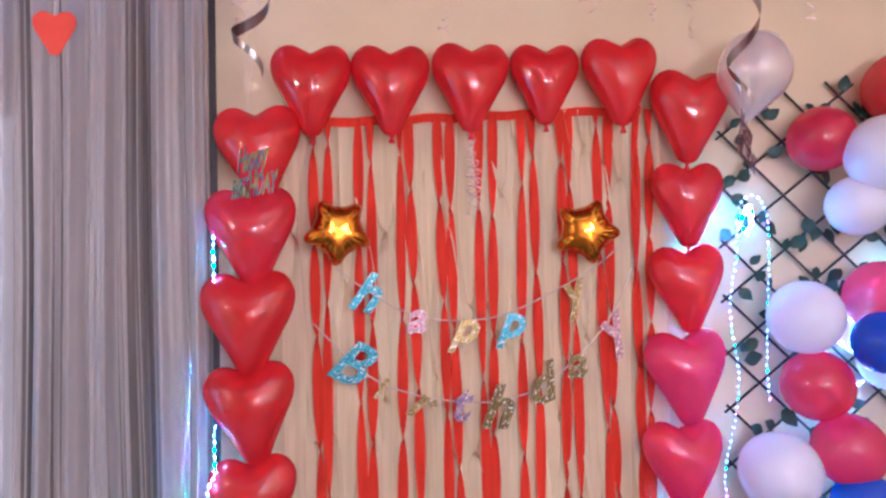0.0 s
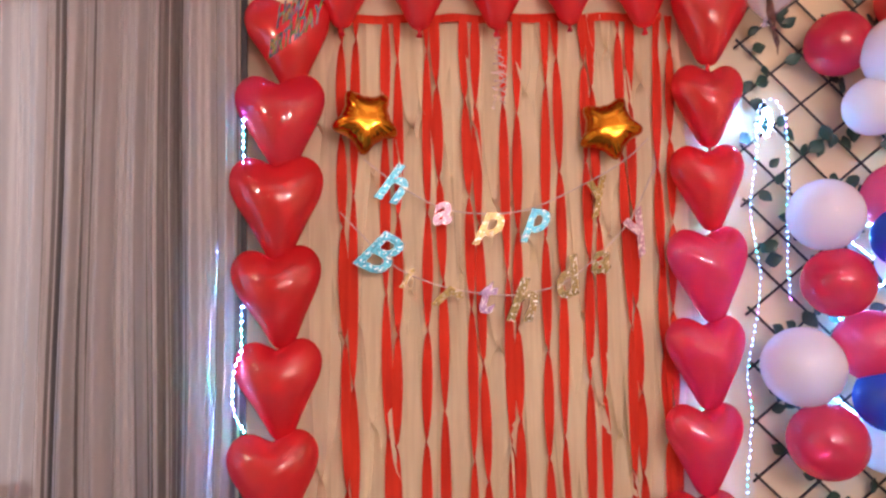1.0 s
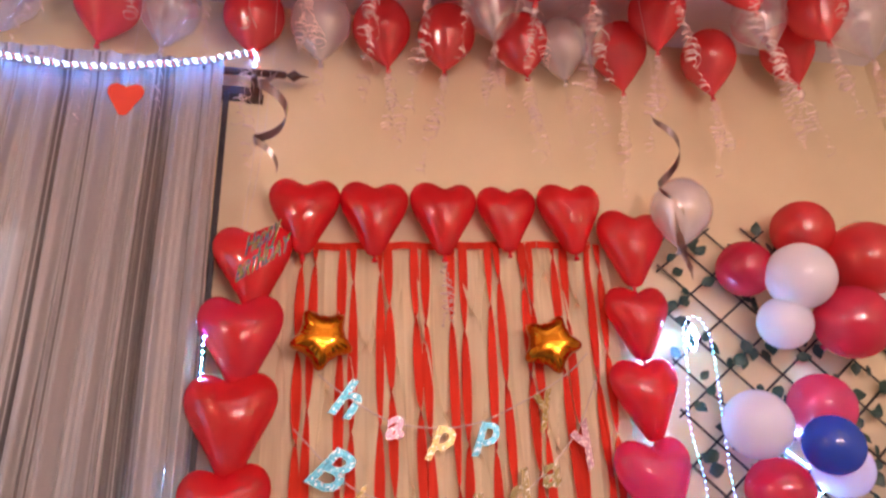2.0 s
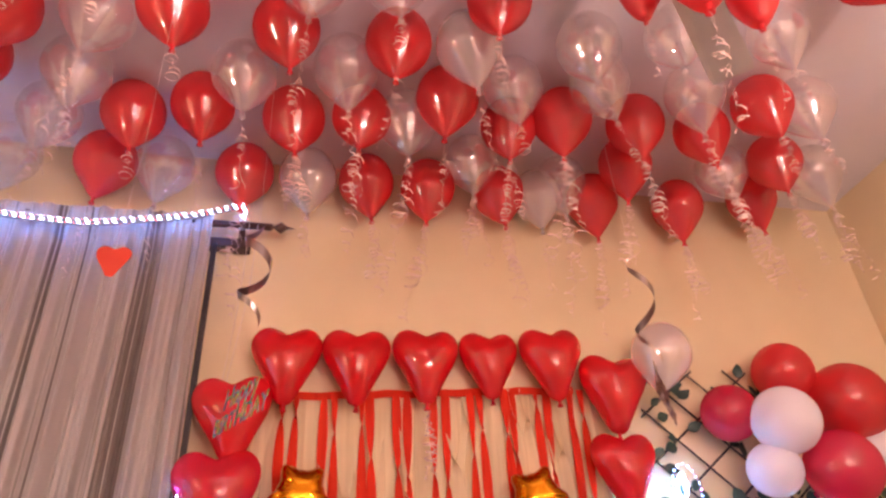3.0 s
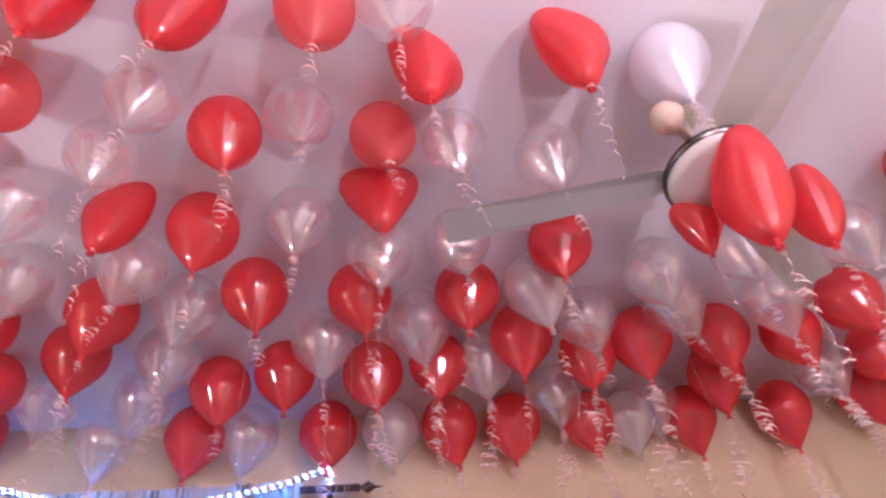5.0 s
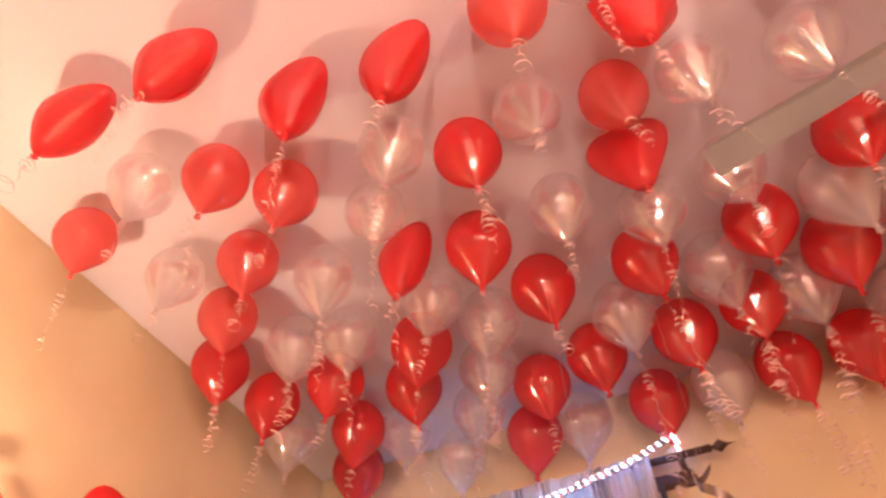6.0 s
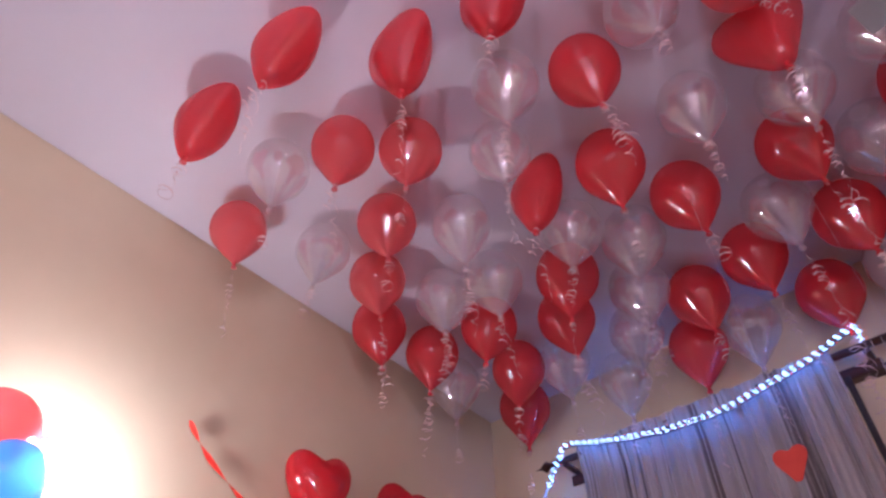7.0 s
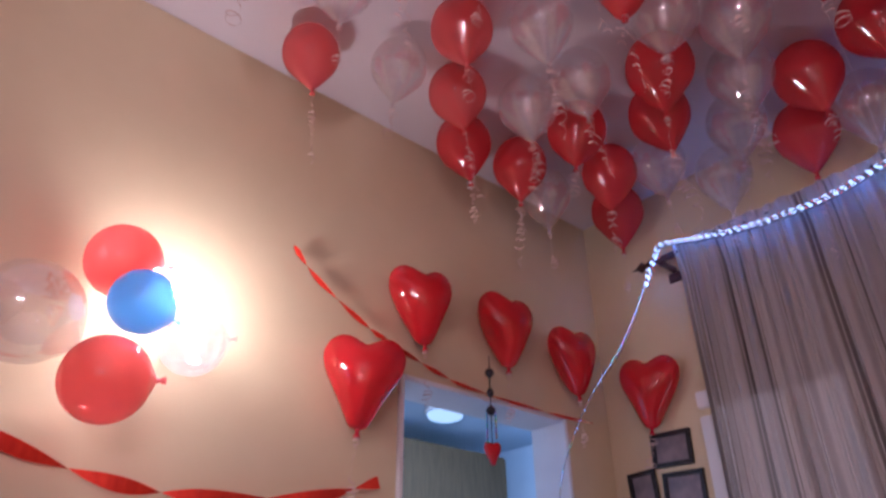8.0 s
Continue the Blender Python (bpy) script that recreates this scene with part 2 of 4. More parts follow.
BULB = glowing("lit bulb", (1.0, 0.91, 0.78), BULB_POWER)
LAMP = glowing("lit warm bulb", (1.0, 0.84, 0.83), LAMP_POWER)
DIMLAMP = glowing("lit dimmer bulb", (1.0, 0.84, 0.83), LAMP_POWER * 0.68)
COOL = glowing("lit cool lamp", (0.55, 0.78, 1.0), BLUE_POWER)
PALECOOL = glowing("dimly lit cool lamp", (0.45, 0.78, 1.0), 2.6)
DOTS = glowing("lit pale blue lamps", (0.38, 0.70, 1.0), 26.0)
BACKGLOW = glowing("hidden blue glow lamps", (0.06, 0.30, 1.0), BACKGLOW_POWER)
EMBER = glowing("lit red lamps", (1.0, 0.06, 0.04), 14.0)
LEDS = led_glow("lit small lamps", LED_POWER)
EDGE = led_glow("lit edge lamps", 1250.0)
SIDE = led_glow("lit side lamps", 800.0)
GLINT = led_glow("faint small lamps", 22.0)


# ---- building helpers ----
def mesh_of(name, verts, faces, material, smooth=True):
    me = bpy.data.meshes.new(name)
    me.from_pydata([tuple(v) for v in verts], [], faces)
    me.materials.append(material)
    if smooth:
        me.polygons.foreach_set("use_smooth", [True] * len(me.polygons))
    me.update()
    return me


def attach(name, me, parent=None, label="", m=None):
    """Links a mesh as one object, under its thing if it has one."""
    ob = new(name, me)
    if m is not None:
        ob.matrix_basis = m
    if parent is not None:
        ob.parent = parent
    if label:
        tagged(ob, label)
    return ob


def thing(name, m, label, category, group=""):
    ob = new(name)
    ob.empty_display_size = 0.05
    ob.matrix_basis = m
    return tagged(ob, label, category, group)


def box_data(x0, x1, y0, y1, z0, z1):
    v = [(x, y, z) for x in (x0, x1) for y in (y0, y1) for z in (z0, z1)]
    f = [(0, 1, 3, 2), (4, 6, 7, 5), (0, 4, 5, 1), (2, 3, 7, 6), (0, 2, 6, 4), (1, 5, 7, 3)]
    return v, f


def box_mesh(name, size, material, bevel=0.0):
    """size: x0, x1, y0, y1, z0, z1."""
    bm = bmesh.new()
    v, f = box_data(*size)
    vs = [bm.verts.new(p) for p in v]
    for q in f:
        bm.faces.new([vs[k] for k in q])
    bmesh.ops.recalc_face_normals(bm, faces=bm.faces)
    if bevel:
        bmesh.ops.bevel(bm, geom=list(bm.edges), offset=bevel, segments=2, affect="EDGES")
    me = bpy.data.meshes.new(name)
    bm.to_mesh(me)
    bm.free()
    me.materials.append(material)
    return me


def lathe(name, profile, material, seg=28):
    """Turns a profile of (radius, height) about z."""
    verts, faces = [], []
    n = len(profile)
    for k in range(seg):
        a = 2 * math.pi * k / seg
        for r, z in profile:
            verts.append((r * math.cos(a), r * math.sin(a), z))
    for k in range(seg):
        k2 = (k + 1) % seg
        for j in range(n - 1):
            faces.append((k * n + j, k2 * n + j, k2 * n + j + 1, k * n + j + 1))
    if sum((a[0] + b[0]) ** 2 * (b[1] - a[1]) for a, b in zip(profile, profile[1:])) < 0:
        faces = [q[::-1] for q in faces]
    return mesh_of(name, verts, faces, material)


def tube(name, points, radius, material, seg=6):
    """A round cord along points; radius may be a number or a function of 0..1."""
    pts = [Vector(p) for p in points]
    verts, faces = [], []
    for k, p in enumerate(pts):
        d = (pts[min(k + 1, len(pts) - 1)] - pts[max(k - 1, 0)]).normalized()
        side = d.cross(Vector((0, 0, 1)) if abs(d.z) < 0.9 else Vector((1, 0, 0))).normalized()
        up = side.cross(d)
        r = radius(k / (len(pts) - 1)) if callable(radius) else radius
        for j in range(seg):
            a = 2 * math.pi * j / seg
            verts.append(p + r * (math.cos(a) * side + math.sin(a) * up))
    for k in range(len(pts) - 1):
        for j in range(seg):
            j2 = (j + 1) % seg
            faces.append((k * seg + j, k * seg + j2, (k + 1) * seg + j2, (k + 1) * seg + j))
    faces.append(tuple(range(seg)))
    faces.append(tuple(range((len(pts) - 1) * seg, len(pts) * seg)))
    return mesh_of(name, verts, faces, material)


def band(name, points, across, material):
    """A ribbon along points; across[k] is its half-width vector at each."""
    verts, faces = [], []
    n = len(points)
    for p, a in zip(points, across):
        p, a = Vector(p), Vector(a)
        verts += [p - a, p + a]
    for k in range(n - 1):
        faces.append((2 * k, 2 * k + 1, 2 * k + 3, 2 * k + 2))
    return mesh_of(name, verts, faces, material)


def puffed(name, outline, depth, material, rings=9, seg=64, groove=None, sharp=0.75):
    """An inflated body with the given outline in x and z: outline(a) for a in 0..2 pi."""
    verts, faces = [], []
    for i in range(1, 2 * rings):
        v = math.pi * i / (2 * rings)
        s, c = math.sin(v) ** sharp, math.cos(v)
        for j in range(seg):
            x, z = outline(2 * math.pi * j / seg)
            g = groove(x * s, z * s) if groove else 1.0
            verts.append((x * s, -depth * c * g, z * s))
    n = 2 * rings - 1
    front = len(verts)
    g0 = groove(0, 0) if groove else 1.0
    verts += [(0, -depth * g0, 0), (0, depth * g0, 0)]
    for i in range(n - 1):
        for j in range(seg):
            j2 = (j + 1) % seg
            faces.append((i * seg + j, i * seg + j2, (i + 1) * seg + j2, (i + 1) * seg + j))
    for j in range(seg):
        j2 = (j + 1) % seg
        faces.append((front, j2, j))
        faces.append((front + 1, (n - 1) * seg + j, (n - 1) * seg + j2))
    return mesh_of(name, verts, faces, material)


def bezier(pts, n=24):
    """A smooth line through the given points."""
    pts = [Vector(p) for p in pts]
    out = []
    for k in range(len(pts) - 1):
        p0, p1, p2, p3 = pts[max(k - 1, 0)], pts[k], pts[k + 1], pts[min(k + 2, len(pts) - 1)]
        for j in range(n):
            t = j / n
            out.append(0.5 * ((2 * p1) + (p2 - p0) * t + (2 * p0 - 5 * p1 + 4 * p2 - p3) * t * t + (3 * p1 - p0 - 3 * p2 + p3) * t ** 3))
    out.append(pts[-1])
    return out


def letter_mesh(name, text, size, material, thick=0.0015, lean=0.0, bold=0.022):
    cu = bpy.data.curves.new(name, "FONT")
    cu.body, cu.size, cu.extrude, cu.align_x, cu.align_y = text, size, thick, "CENTER", "CENTER"
    cu.offset = size * bold
    cu.shear = lean
    ob = bpy.data.objects.new(name, cu)
    scene.collection.objects.link(ob)
    bpy.context.view_layer.update()
    me = bpy.data.meshes.new_from_object(ob.evaluated_get(bpy.context.evaluated_depsgraph_get()))
    bpy.data.objects.remove(ob)
    me.materials.clear()
    me.materials.append(material)
    return me


# ---- the room ----
def wall(name, size, label, material=None):
    return tagged(attach(name, box_mesh(name, size, material or WALL)), label, "wall", kind="structure")


def wall_with_door():
    """The wall with the bulb: one opening goes through it."""
    y0, y1, top = 1.178, 1.975, 1.955
    x0, x1 = LEFT - THICK, LEFT
    bm = bmesh.new()
    for s in ((x0, x1, REAR - THICK, y0, 0, CEIL), (x0, x1, y1, BACK + THICK, 0, CEIL), (x0, x1, y0, y1, top, CEIL)):
        v, f = box_data(*s)
        vs = [bm.verts.new(p) for p in v]
        for q in f:
            bm.faces.new([vs[k] for k in q])
    bmesh.ops.recalc_face_normals(bm, faces=bm.faces)
    me = bpy.data.meshes.new("wall_west")
    bm.to_mesh(me)
    bm.free()
    me.materials.append(WALL)
    tagged(attach("wall_west", me), "cream painted wall with an open doorway", "wall", kind="structure")
    door = tagged(new("door_1"), "open doorway with a white painted frame", "doorway", kind="structure")
    door.matrix_basis = pose(LEFT, (y0 + y1) / 2, 0)
    w = (y1 - y0) / 2
    attach("jamb", box_mesh("jamb", (-THICK - 0.012, 0.012, w - 0.02, w - 0.003, 0, top - 0.004), TRIM, 0.004), door)
    attach("jamb", box_mesh("jamb", (-THICK - 0.012, 0.012, -w + 0.003, -w + 0.02, 0, top - 0.004), TRIM, 0.004), door)
    attach("lintel", box_mesh("lintel", (-THICK - 0.012, 0.012, -w + 0.021, w - 0.021, top - 0.02, top - 0.003), TRIM, 0.004), door)


wall_with_door()
wall("wall_north", (LEFT + 0.001, RIGHT - 0.001, BACK, BACK + THICK, 0, CEIL), "cream painted wall behind the party decorations")
wall("wall_east", (RIGHT, RIGHT + THICK, REAR, BACK + THICK, 0, CEIL), "plain cream painted wall")
wall("wall_south", (LEFT + 0.001, RIGHT + THICK, REAR - THICK, REAR - 0.001, 0, CEIL), "plain dull beige painted wall", BEIGEWALL)
tagged(attach("floor", box_mesh("floor", (-4.7, RIGHT + THICK, REAR - THICK, 4.1, -0.1, -0.002), FLOOR)), "plain grey tiled floor", "floor", kind="structure")
tagged(attach("ceiling", box_mesh("ceiling", (LEFT - THICK, RIGHT + THICK, REAR - THICK, BACK + THICK, CEIL + 0.002, CEIL + 0.12), CEILING)),
       "white painted ceiling above the balloons", "ceiling", kind="structure")


# ---- the next room, through the doorway ----
def next_room():
    x0, x1, y0, y1, top = -4.55, LEFT - THICK - 0.004, 0.3, 3.85, 2.52
    wall("wall_far", (x0 - 0.1, x0, y0, y1, 0, top), "pale blue wall of the next room", BLUEWALL)
    wall("wall_far_side", (x0 - 0.1, x1, y1 + 0.002, y1 + 0.1, 0, top), "pale blue side wall of the next room", BLUEWALL)
    wall("wall_near_side", (x0 - 0.1, x1, y0 - 0.1, y0 - 0.002, 0, top), "pale blue side wall of the next room", BLUEWALL)
    wall("wall_between", (x1 - 0.1, x1, BACK + THICK - 0.2, y1, 0, top), "pale blue wall of the next room", BLUEWALL)
    tagged(attach("ceiling_next", box_mesh("ceiling_next", (x0 - 0.1, x1, y0 - 0.1, y1 + 0.1, top + 0.003, top + 0.1), BLUEWALL)),
           "pale blue ceiling of the next room", "ceiling", kind="structure")
    w = thing("wardrobe", pose(-4.3, 2.72, 0), "tall brown laminate wardrobe with two closed doors", "wardrobe")
    attach("body", box_mesh("body", (-0.245, 0.2, -1.1, 0.9, 0, 2.40), BROWN, 0.004), w)
    for a, b in ((-1.09, -0.105), (-0.095, 0.89)):
        d = attach("door", box_mesh("door", (0.203, 0.222, a, b, 0.06, 2.38), BROWN, 0.003), w)
        k = b - 0.06 if a < -0.5 else a + 0.06
        attach("handle", box_mesh("handle", (0.224, 0.245, k - 0.008, k + 0.008, 1.0, 1.16), CHROME, 0.004), d)
    # The bright lamp is added out of view to light this room.
    for x, y, glow, label in ((-2.75, 2.2, COOL, "added ceiling lamp, out of view, lighting the next room"), (-3.77, 2.76, PALECOOL, "round dim pale blue ceiling lamp in the next room")):
        lamp = thing("ceiling_lamp", pose(x, y, top), label, "lamp", "ceiling lamps of the next room")
        attach("base", lathe("base", [(0.0, 0.0), (0.13, 0.0), (0.135, -0.02), (0.12, -0.03), (0.0, -0.03)], TRIM), lamp)
        attach("diffuser", lathe("diffuser", [(0.118, -0.031), (0.11, -0.055), (0.07, -0.07), (0.0, -0.075)], glow), lamp)


next_room()


# ---- lamps ----
def bulb_lamp(m, material, label, group=""):
    """A bare bulb in a white holder that stands out from a wall."""
    t = thing("wall_lamp", m, label, "lamp", group)
    attach("holder", lathe("holder", [(0.0, 0.001), (0.035, 0.001), (0.035, 0.012), (0.02, 0.02), (0.02, 0.112), (0.0, 0.112)], TRIM), t)
    pr = [(r0, z0 + 0.002) for r0, z0 in ((0.0, 0.215), (0.018, 0.213), (0.032, 0.202), (0.038, 0.185), (0.036, 0.165), (0.026, 0.14), (0.018, 0.12), (0.016, 0.111), (0.0, 0.111))]
    attach("bulb", lathe("bulb", pr, material, 20), t, "lit bulb")


bulb_lamp(pose(LEFT, 0.43, 1.935, 0, 90, 0), BULB, "lit bare white bulb in a wall holder")
bulb_lamp(pose(-0.05, REAR, 1.78, -90, 0, 0), DIMLAMP, "lit bare warm bulb in a white wall holder", "lamps on the plain wall")
bulb_lamp(pose(0.92, REAR, 1.78, -90, 0, 0), LAMP, "lit bare warm bulb in a white wall holder", "lamps on the plain wall")


# ---- balloons ----
def round_profile(r, up, down):
    """Half outline of an inflated round balloon, from its top to its neck."""
    pr = []
    for k in range(15):
        a = math.pi / 2 * k / 14
        pr.append((r * math.sin(a), up * math.cos(a)))
    bend = math.asin(min(0.98, r / down))
    for k in range(1, 9):
        a = bend * k / 8
        pr.append((r * math.cos(a), -r * math.sin(a)))
    x1, z1 = pr[-1]
    for k in range(1, 8):
        u = k / 7
        pr.append((x1 + (0.008 - x1) * u + 0.0025 * math.sin(math.pi * u), z1 + (-down - z1) * u))
    return pr


HALF_HEART = [(0, 0.4), (0.09, 0.44), (0.2, 0.488), (0.31, 0.495), (0.42, 0.445), (0.492, 0.345), (0.505, 0.23), (0.462, 0.095), (0.372, -0.05),
              (0.282, -0.19), (0.203, -0.32), (0.148, -0.42), (0.104, -0.478), (0.052, -0.5), (0, -0.503)]


def heart_outline(w, h):
    """A soft heart with shallow lobes and sides that draw in to a blunt tip."""
    def f(a):
        side = 1 if a <= math.pi else -1
        u = (a if side > 0 else 2 * math.pi - a) / math.pi * (len(HALF_HEART) - 1)
        k = min(int(u), len(HALF_HEART) - 2)
        t = u - k
        p = []
        for q in (k - 1, k, k + 1, k + 2):
            if q < 0:
                p.append((-HALF_HEART[1][0], HALF_HEART[1][1]))
            elif q >= len(HALF_HEART):
                p.append((-HALF_HEART[-2][0], HALF_HEART[-2][1]))
            else:
                p.append(HALF_HEART[q])
        x, z = (0.5 * (2 * p[1][d] + (p[2][d] - p[0][d]) * t + (2 * p[0][d] - 5 * p[1][d] + 4 * p[2][d] - p[3][d]) * t * t
                       + (3 * p[1][d] - p[0][d] - 3 * p[2][d] + p[3][d]) * t ** 3) for d in (0, 1))
        return side * w * x, h * z
    return f


@functools.cache
def heart_swell():
    """How far a skin stretched over a heart-shaped hoop bulges, on rings that shrink towards its middle."""
    n, f = 161, heart_outline(1.0, 1.0)
    rim = [f(2 * math.pi * j / 72) for j in range(72)]
    line = np.linspace(-0.55, 0.55, n)
    gx, gz = np.meshgrid(line, line)
    inside = np.zeros((n, n), bool)
    for (xa, za), (xb, zb) in zip(rim, rim[1:] + rim[:1]):
        if za != zb:
            inside ^= ((gz < za) != (gz < zb)) & (gx < xa + (gz - za) * (xb - xa) / (zb - za))
    u = np.where(inside, 1.0, 0.0)
    for _ in range(2600):
        u[1:-1, 1:-1] = np.where(inside[1:-1, 1:-1], 0.25 * (u[:-2, 1:-1] + u[2:, 1:-1] + u[1:-1, :-2] + u[1:-1, 2:]) + 1e-4, 0.0)
    u /= u.max()

    def at(x, z):
        i, k = (x + 0.55) / 1.1 * (n - 1), (z + 0.55) / 1.1 * (n - 1)
        i0, k0 = int(i), int(k)
        a, b = i - i0, k - k0
        return (u[k0, i0] * (1 - a) + u[k0, i0 + 1] * a) * (1 - b) + (u[k0 + 1, i0] * (1 - a) + u[k0 + 1, i0 + 1] * a) * b

    def ring(s):
        q = min(s, 0.86)
        return [at(x * q, z * q) * ((1 - s * s) / (1 - q * q) if s > q else 1.0) for x, z in rim]
    return ring


def heart_body(name, w, h, depth, material, rings=12):
    """A heart-shaped balloon, blown up like a skin over a hoop."""
    f, ring, seg = heart_outline(w, h), heart_swell(), 72
    rim = [f(2 * math.pi * j / seg) for j in range(seg)]
    verts, faces = [], []
    for i in range(1, 2 * rings):
        v = math.pi * i / (2 * rings)
        s = math.sin(v) ** 0.9
        side = 1.0 if v < math.pi / 2 else -1.0
        up = ring(min(1.0, s)) if i != rings else [0.0] * seg
        for j, (x, z) in enumerate(rim):
            soft = (up[j - 1] + 2 * up[j] + up[(j + 1) % seg]) / 4
            verts.append((x * s, -side * depth * math.sqrt(max(0.0, soft)), z * s))
    n, top = 2 * rings - 1, math.sqrt(ring(0.0)[0])
    verts += [(0, -depth * top, 0), (0, depth * top, 0)]
    for i in range(n - 1):
        for j in range(seg):
            j2 = (j + 1) % seg
            faces.append((i * seg + j, i * seg + j2, (i + 1) * seg + j2, (i + 1) * seg + j))
    for j in range(seg):
        j2 = (j + 1) % seg
        faces.append((n * seg, j2, j))
        faces.append((n * seg + 1, (n - 1) * seg + j, (n - 1) * seg + j2))
    return mesh_of(name, verts, faces, material)


def curl(length, radius, turns, seed, width=0.0024):
    """A curled ribbon that hangs from a balloon's neck."""
    rnd = random.Random(seed)
    n = int(turns * 12)
    pts, acr = [], []
    dx, dy = rnd.uniform(-0.16, 0.16), rnd.uniform(-0.16, 0.16)
    w1, w2 = rnd.uniform(4, 8), rnd.uniform(9, 15)
    for k in range(n + 1):
        u = k / n
        a = 2 * math.pi * turns * (u + 0.06 * math.sin(w1 * u + seed) + 0.035 * math.sin(w2 * u))
        r = radius * (0.35 + 0.65 * min(1, u * 5)) * (0.72 + 0.55 * math.sin(w2 * 0.8 * u + seed * 1.7))
        x = r * math.cos(a) + dx * length * u + 0.008 * math.sin(w1 * 1.7 * u + seed) * u
        y = r * math.sin(a) + dy * length * u
        z = -length * u + 0.012 * math.sin(9 * u + seed)
        pts.append((x, y, z))
        acr.append((0.25 * width * math.cos(a), 0.25 * width * math.sin(a), width))
    return pts, acr


KNOT = {}
BUILT = {}


def knot_mesh(material):
    if material.name not in KNOT:
        KNOT[material.name] = lathe("knot", [(0.006, 0.004), (0.0075, -0.002), (0.005, -0.008), (0.0085, -0.016), (0.0105, -0.022), (0.006, -0.0215)], material, 12)
    return KNOT[material.name]


def balloon(kind, material, m, label, group, ribbon=0, category="balloon"):
    """A round or heart-shaped balloon with its knot and, where it has one, its curled ribbon."""
    key = (kind, material.name, ribbon, label)
    if key in BUILT:
        was = BUILT[key].scale
        return copy_thing(BUILT[key], m @ Matrix.Diagonal((1 / was.x, 1 / was.y, 1 / was.z, 1)))
    name = {"round": "balloon", "globe": "balloon", "heart": "heart_balloon"}[kind]
    t = thing(name, m, label, category, group)
    if kind == "round":
        attach("body", lathe("body", round_profile(0.106, 0.122, 0.165), material, 32), t)
        low = -0.165
    elif kind == "globe":
        attach("body", lathe("body", round_profile(0.106, 0.104, 0.116), material, 32), t)
        low = -0.116
    else:
        attach("body", heart_body("body", 0.235, 0.27, 0.078, material), t)
        low = -0.134
    attach("knot", knot_mesh(material), t, "", pose(0, 0, low - 0.002))
    if ribbon:
        rnd = random.Random(ribbon * 7 + 1)
        for q in range(3 if ribbon > 6 else 1 if ribbon % 3 == 1 else 2):
            p, a = curl(rnd.uniform(0.07, 0.3) if ribbon < 7 else rnd.uniform(0.22, 0.42), rnd.uniform(0.009, 0.018) * (1 if ribbon < 7 else 1.3), rnd.uniform(5, 9) * (1 if ribbon < 7 else 1.3), ribbon * 3 + q, 0.0015 if ribbon < 7 else 0.0019)
            attach("ribbon", band("ribbon", p, a, CURL), t, "pale pink curled ribbon", pose(0, 0, low - 0.012))
    BUILT[key] = t
    return t


def scaled(m, s):
    return m @ Matrix.Diagonal((s, s, s, 1))


def ceiling_z(y):
    """Balloons that press against the back wall sit a little lower."""
    return 2.785 if y < 2.1 else 2.74


def size_at(y):
    """The balloons by the back wall are the larger ones."""
    return 0.85 + 0.14 * max(0.0, min(1.0, (y - 0.9) / 0.6))


RED_SPOTS = [
    (-0.54, 0.55), (-1.44, 0.63), (-1.92, 0.63), (-1.3, 0.76), (-0.79, 0.87), (-0.39, 0.88), (-1.55, 0.92), (1.18, 0.99),
    (-1.76, 1.09), (-0.9, 1.18), (0.14, 1.26), (-1.94, 1.28), (-0.79, 1.43), (-0.13, 1.46), (-0.47, 1.46), (-1.26, 1.5),
    (-1.9, 1.53), (1.2, 1.54), (-1.63, 1.54), (0.78, 1.7), (0.07, 1.67), (0.5, 1.71), (-1.39, 1.69), (1.05, 1.7),
    (0.32, 1.78), (-0.21, 1.8), (-0.74, 1.82), (1.44, 1.82), (-0.44, 1.84), (-1.71, 1.83), (-0.97, 1.89), (0.84, 1.92),
    (1.49, 2.06), (-1.86, 2.08), (0.37, 2.11), (0.08, 2.11), (1.15, 2.1), (-0.61, 2.11), (-1.09, 2.11), (0.77, 2.11), (-0.16, 2.11),
]
CLEAR_SPOTS = [
    (-0.36, 0.53), (-1.64, 0.56), (-0.97, 0.77), (-0.6, 0.82), (-1.79, 0.87), (-0.2, 0.9), (-1.11, 0.93), (0.06, 0.95),
    (-1.38, 1.08), (-0.63, 1.15), (-0.17, 1.24), (1.06, 1.24), (-0.4, 1.28), (0.73, 1.3), (-1.65, 1.31), (-1.13, 1.33),
    (0.47, 1.38), (-1.46, 1.35), (-1.0, 1.49), (0.57, 1.53), (0.92, 1.52), (1.36, 1.52), (0.28, 1.59), (-0.28, 1.59),
    (-0.6, 1.66), (-1.97, 1.75), (-1.11, 1.72), (-0.05, 1.8), (1.65, 1.86), (-1.24, 1.93), (1.25, 1.9), (-1.55, 1.92),
    (0.23, 1.99), (0.62, 2.06), (-1.4, 2.11), (-0.89, 2.11),
]
MILKY_SPOTS = [(0.09, 1.44), (-0.38, 2.11), (0.53, 2.11)]
HEART_SPOTS = [
    (-1.66, 0.32, -2), (-1.33, 0.32, -6), (-1.12, 0.53, -16), (-0.85, 0.56, -22), (0.08, 0.64, 25), (-0.28, 0.69, 40),
    (-0.4, 1.07, 0), (-1.13, 1.13, -30),
]

rnd = random.Random(5)


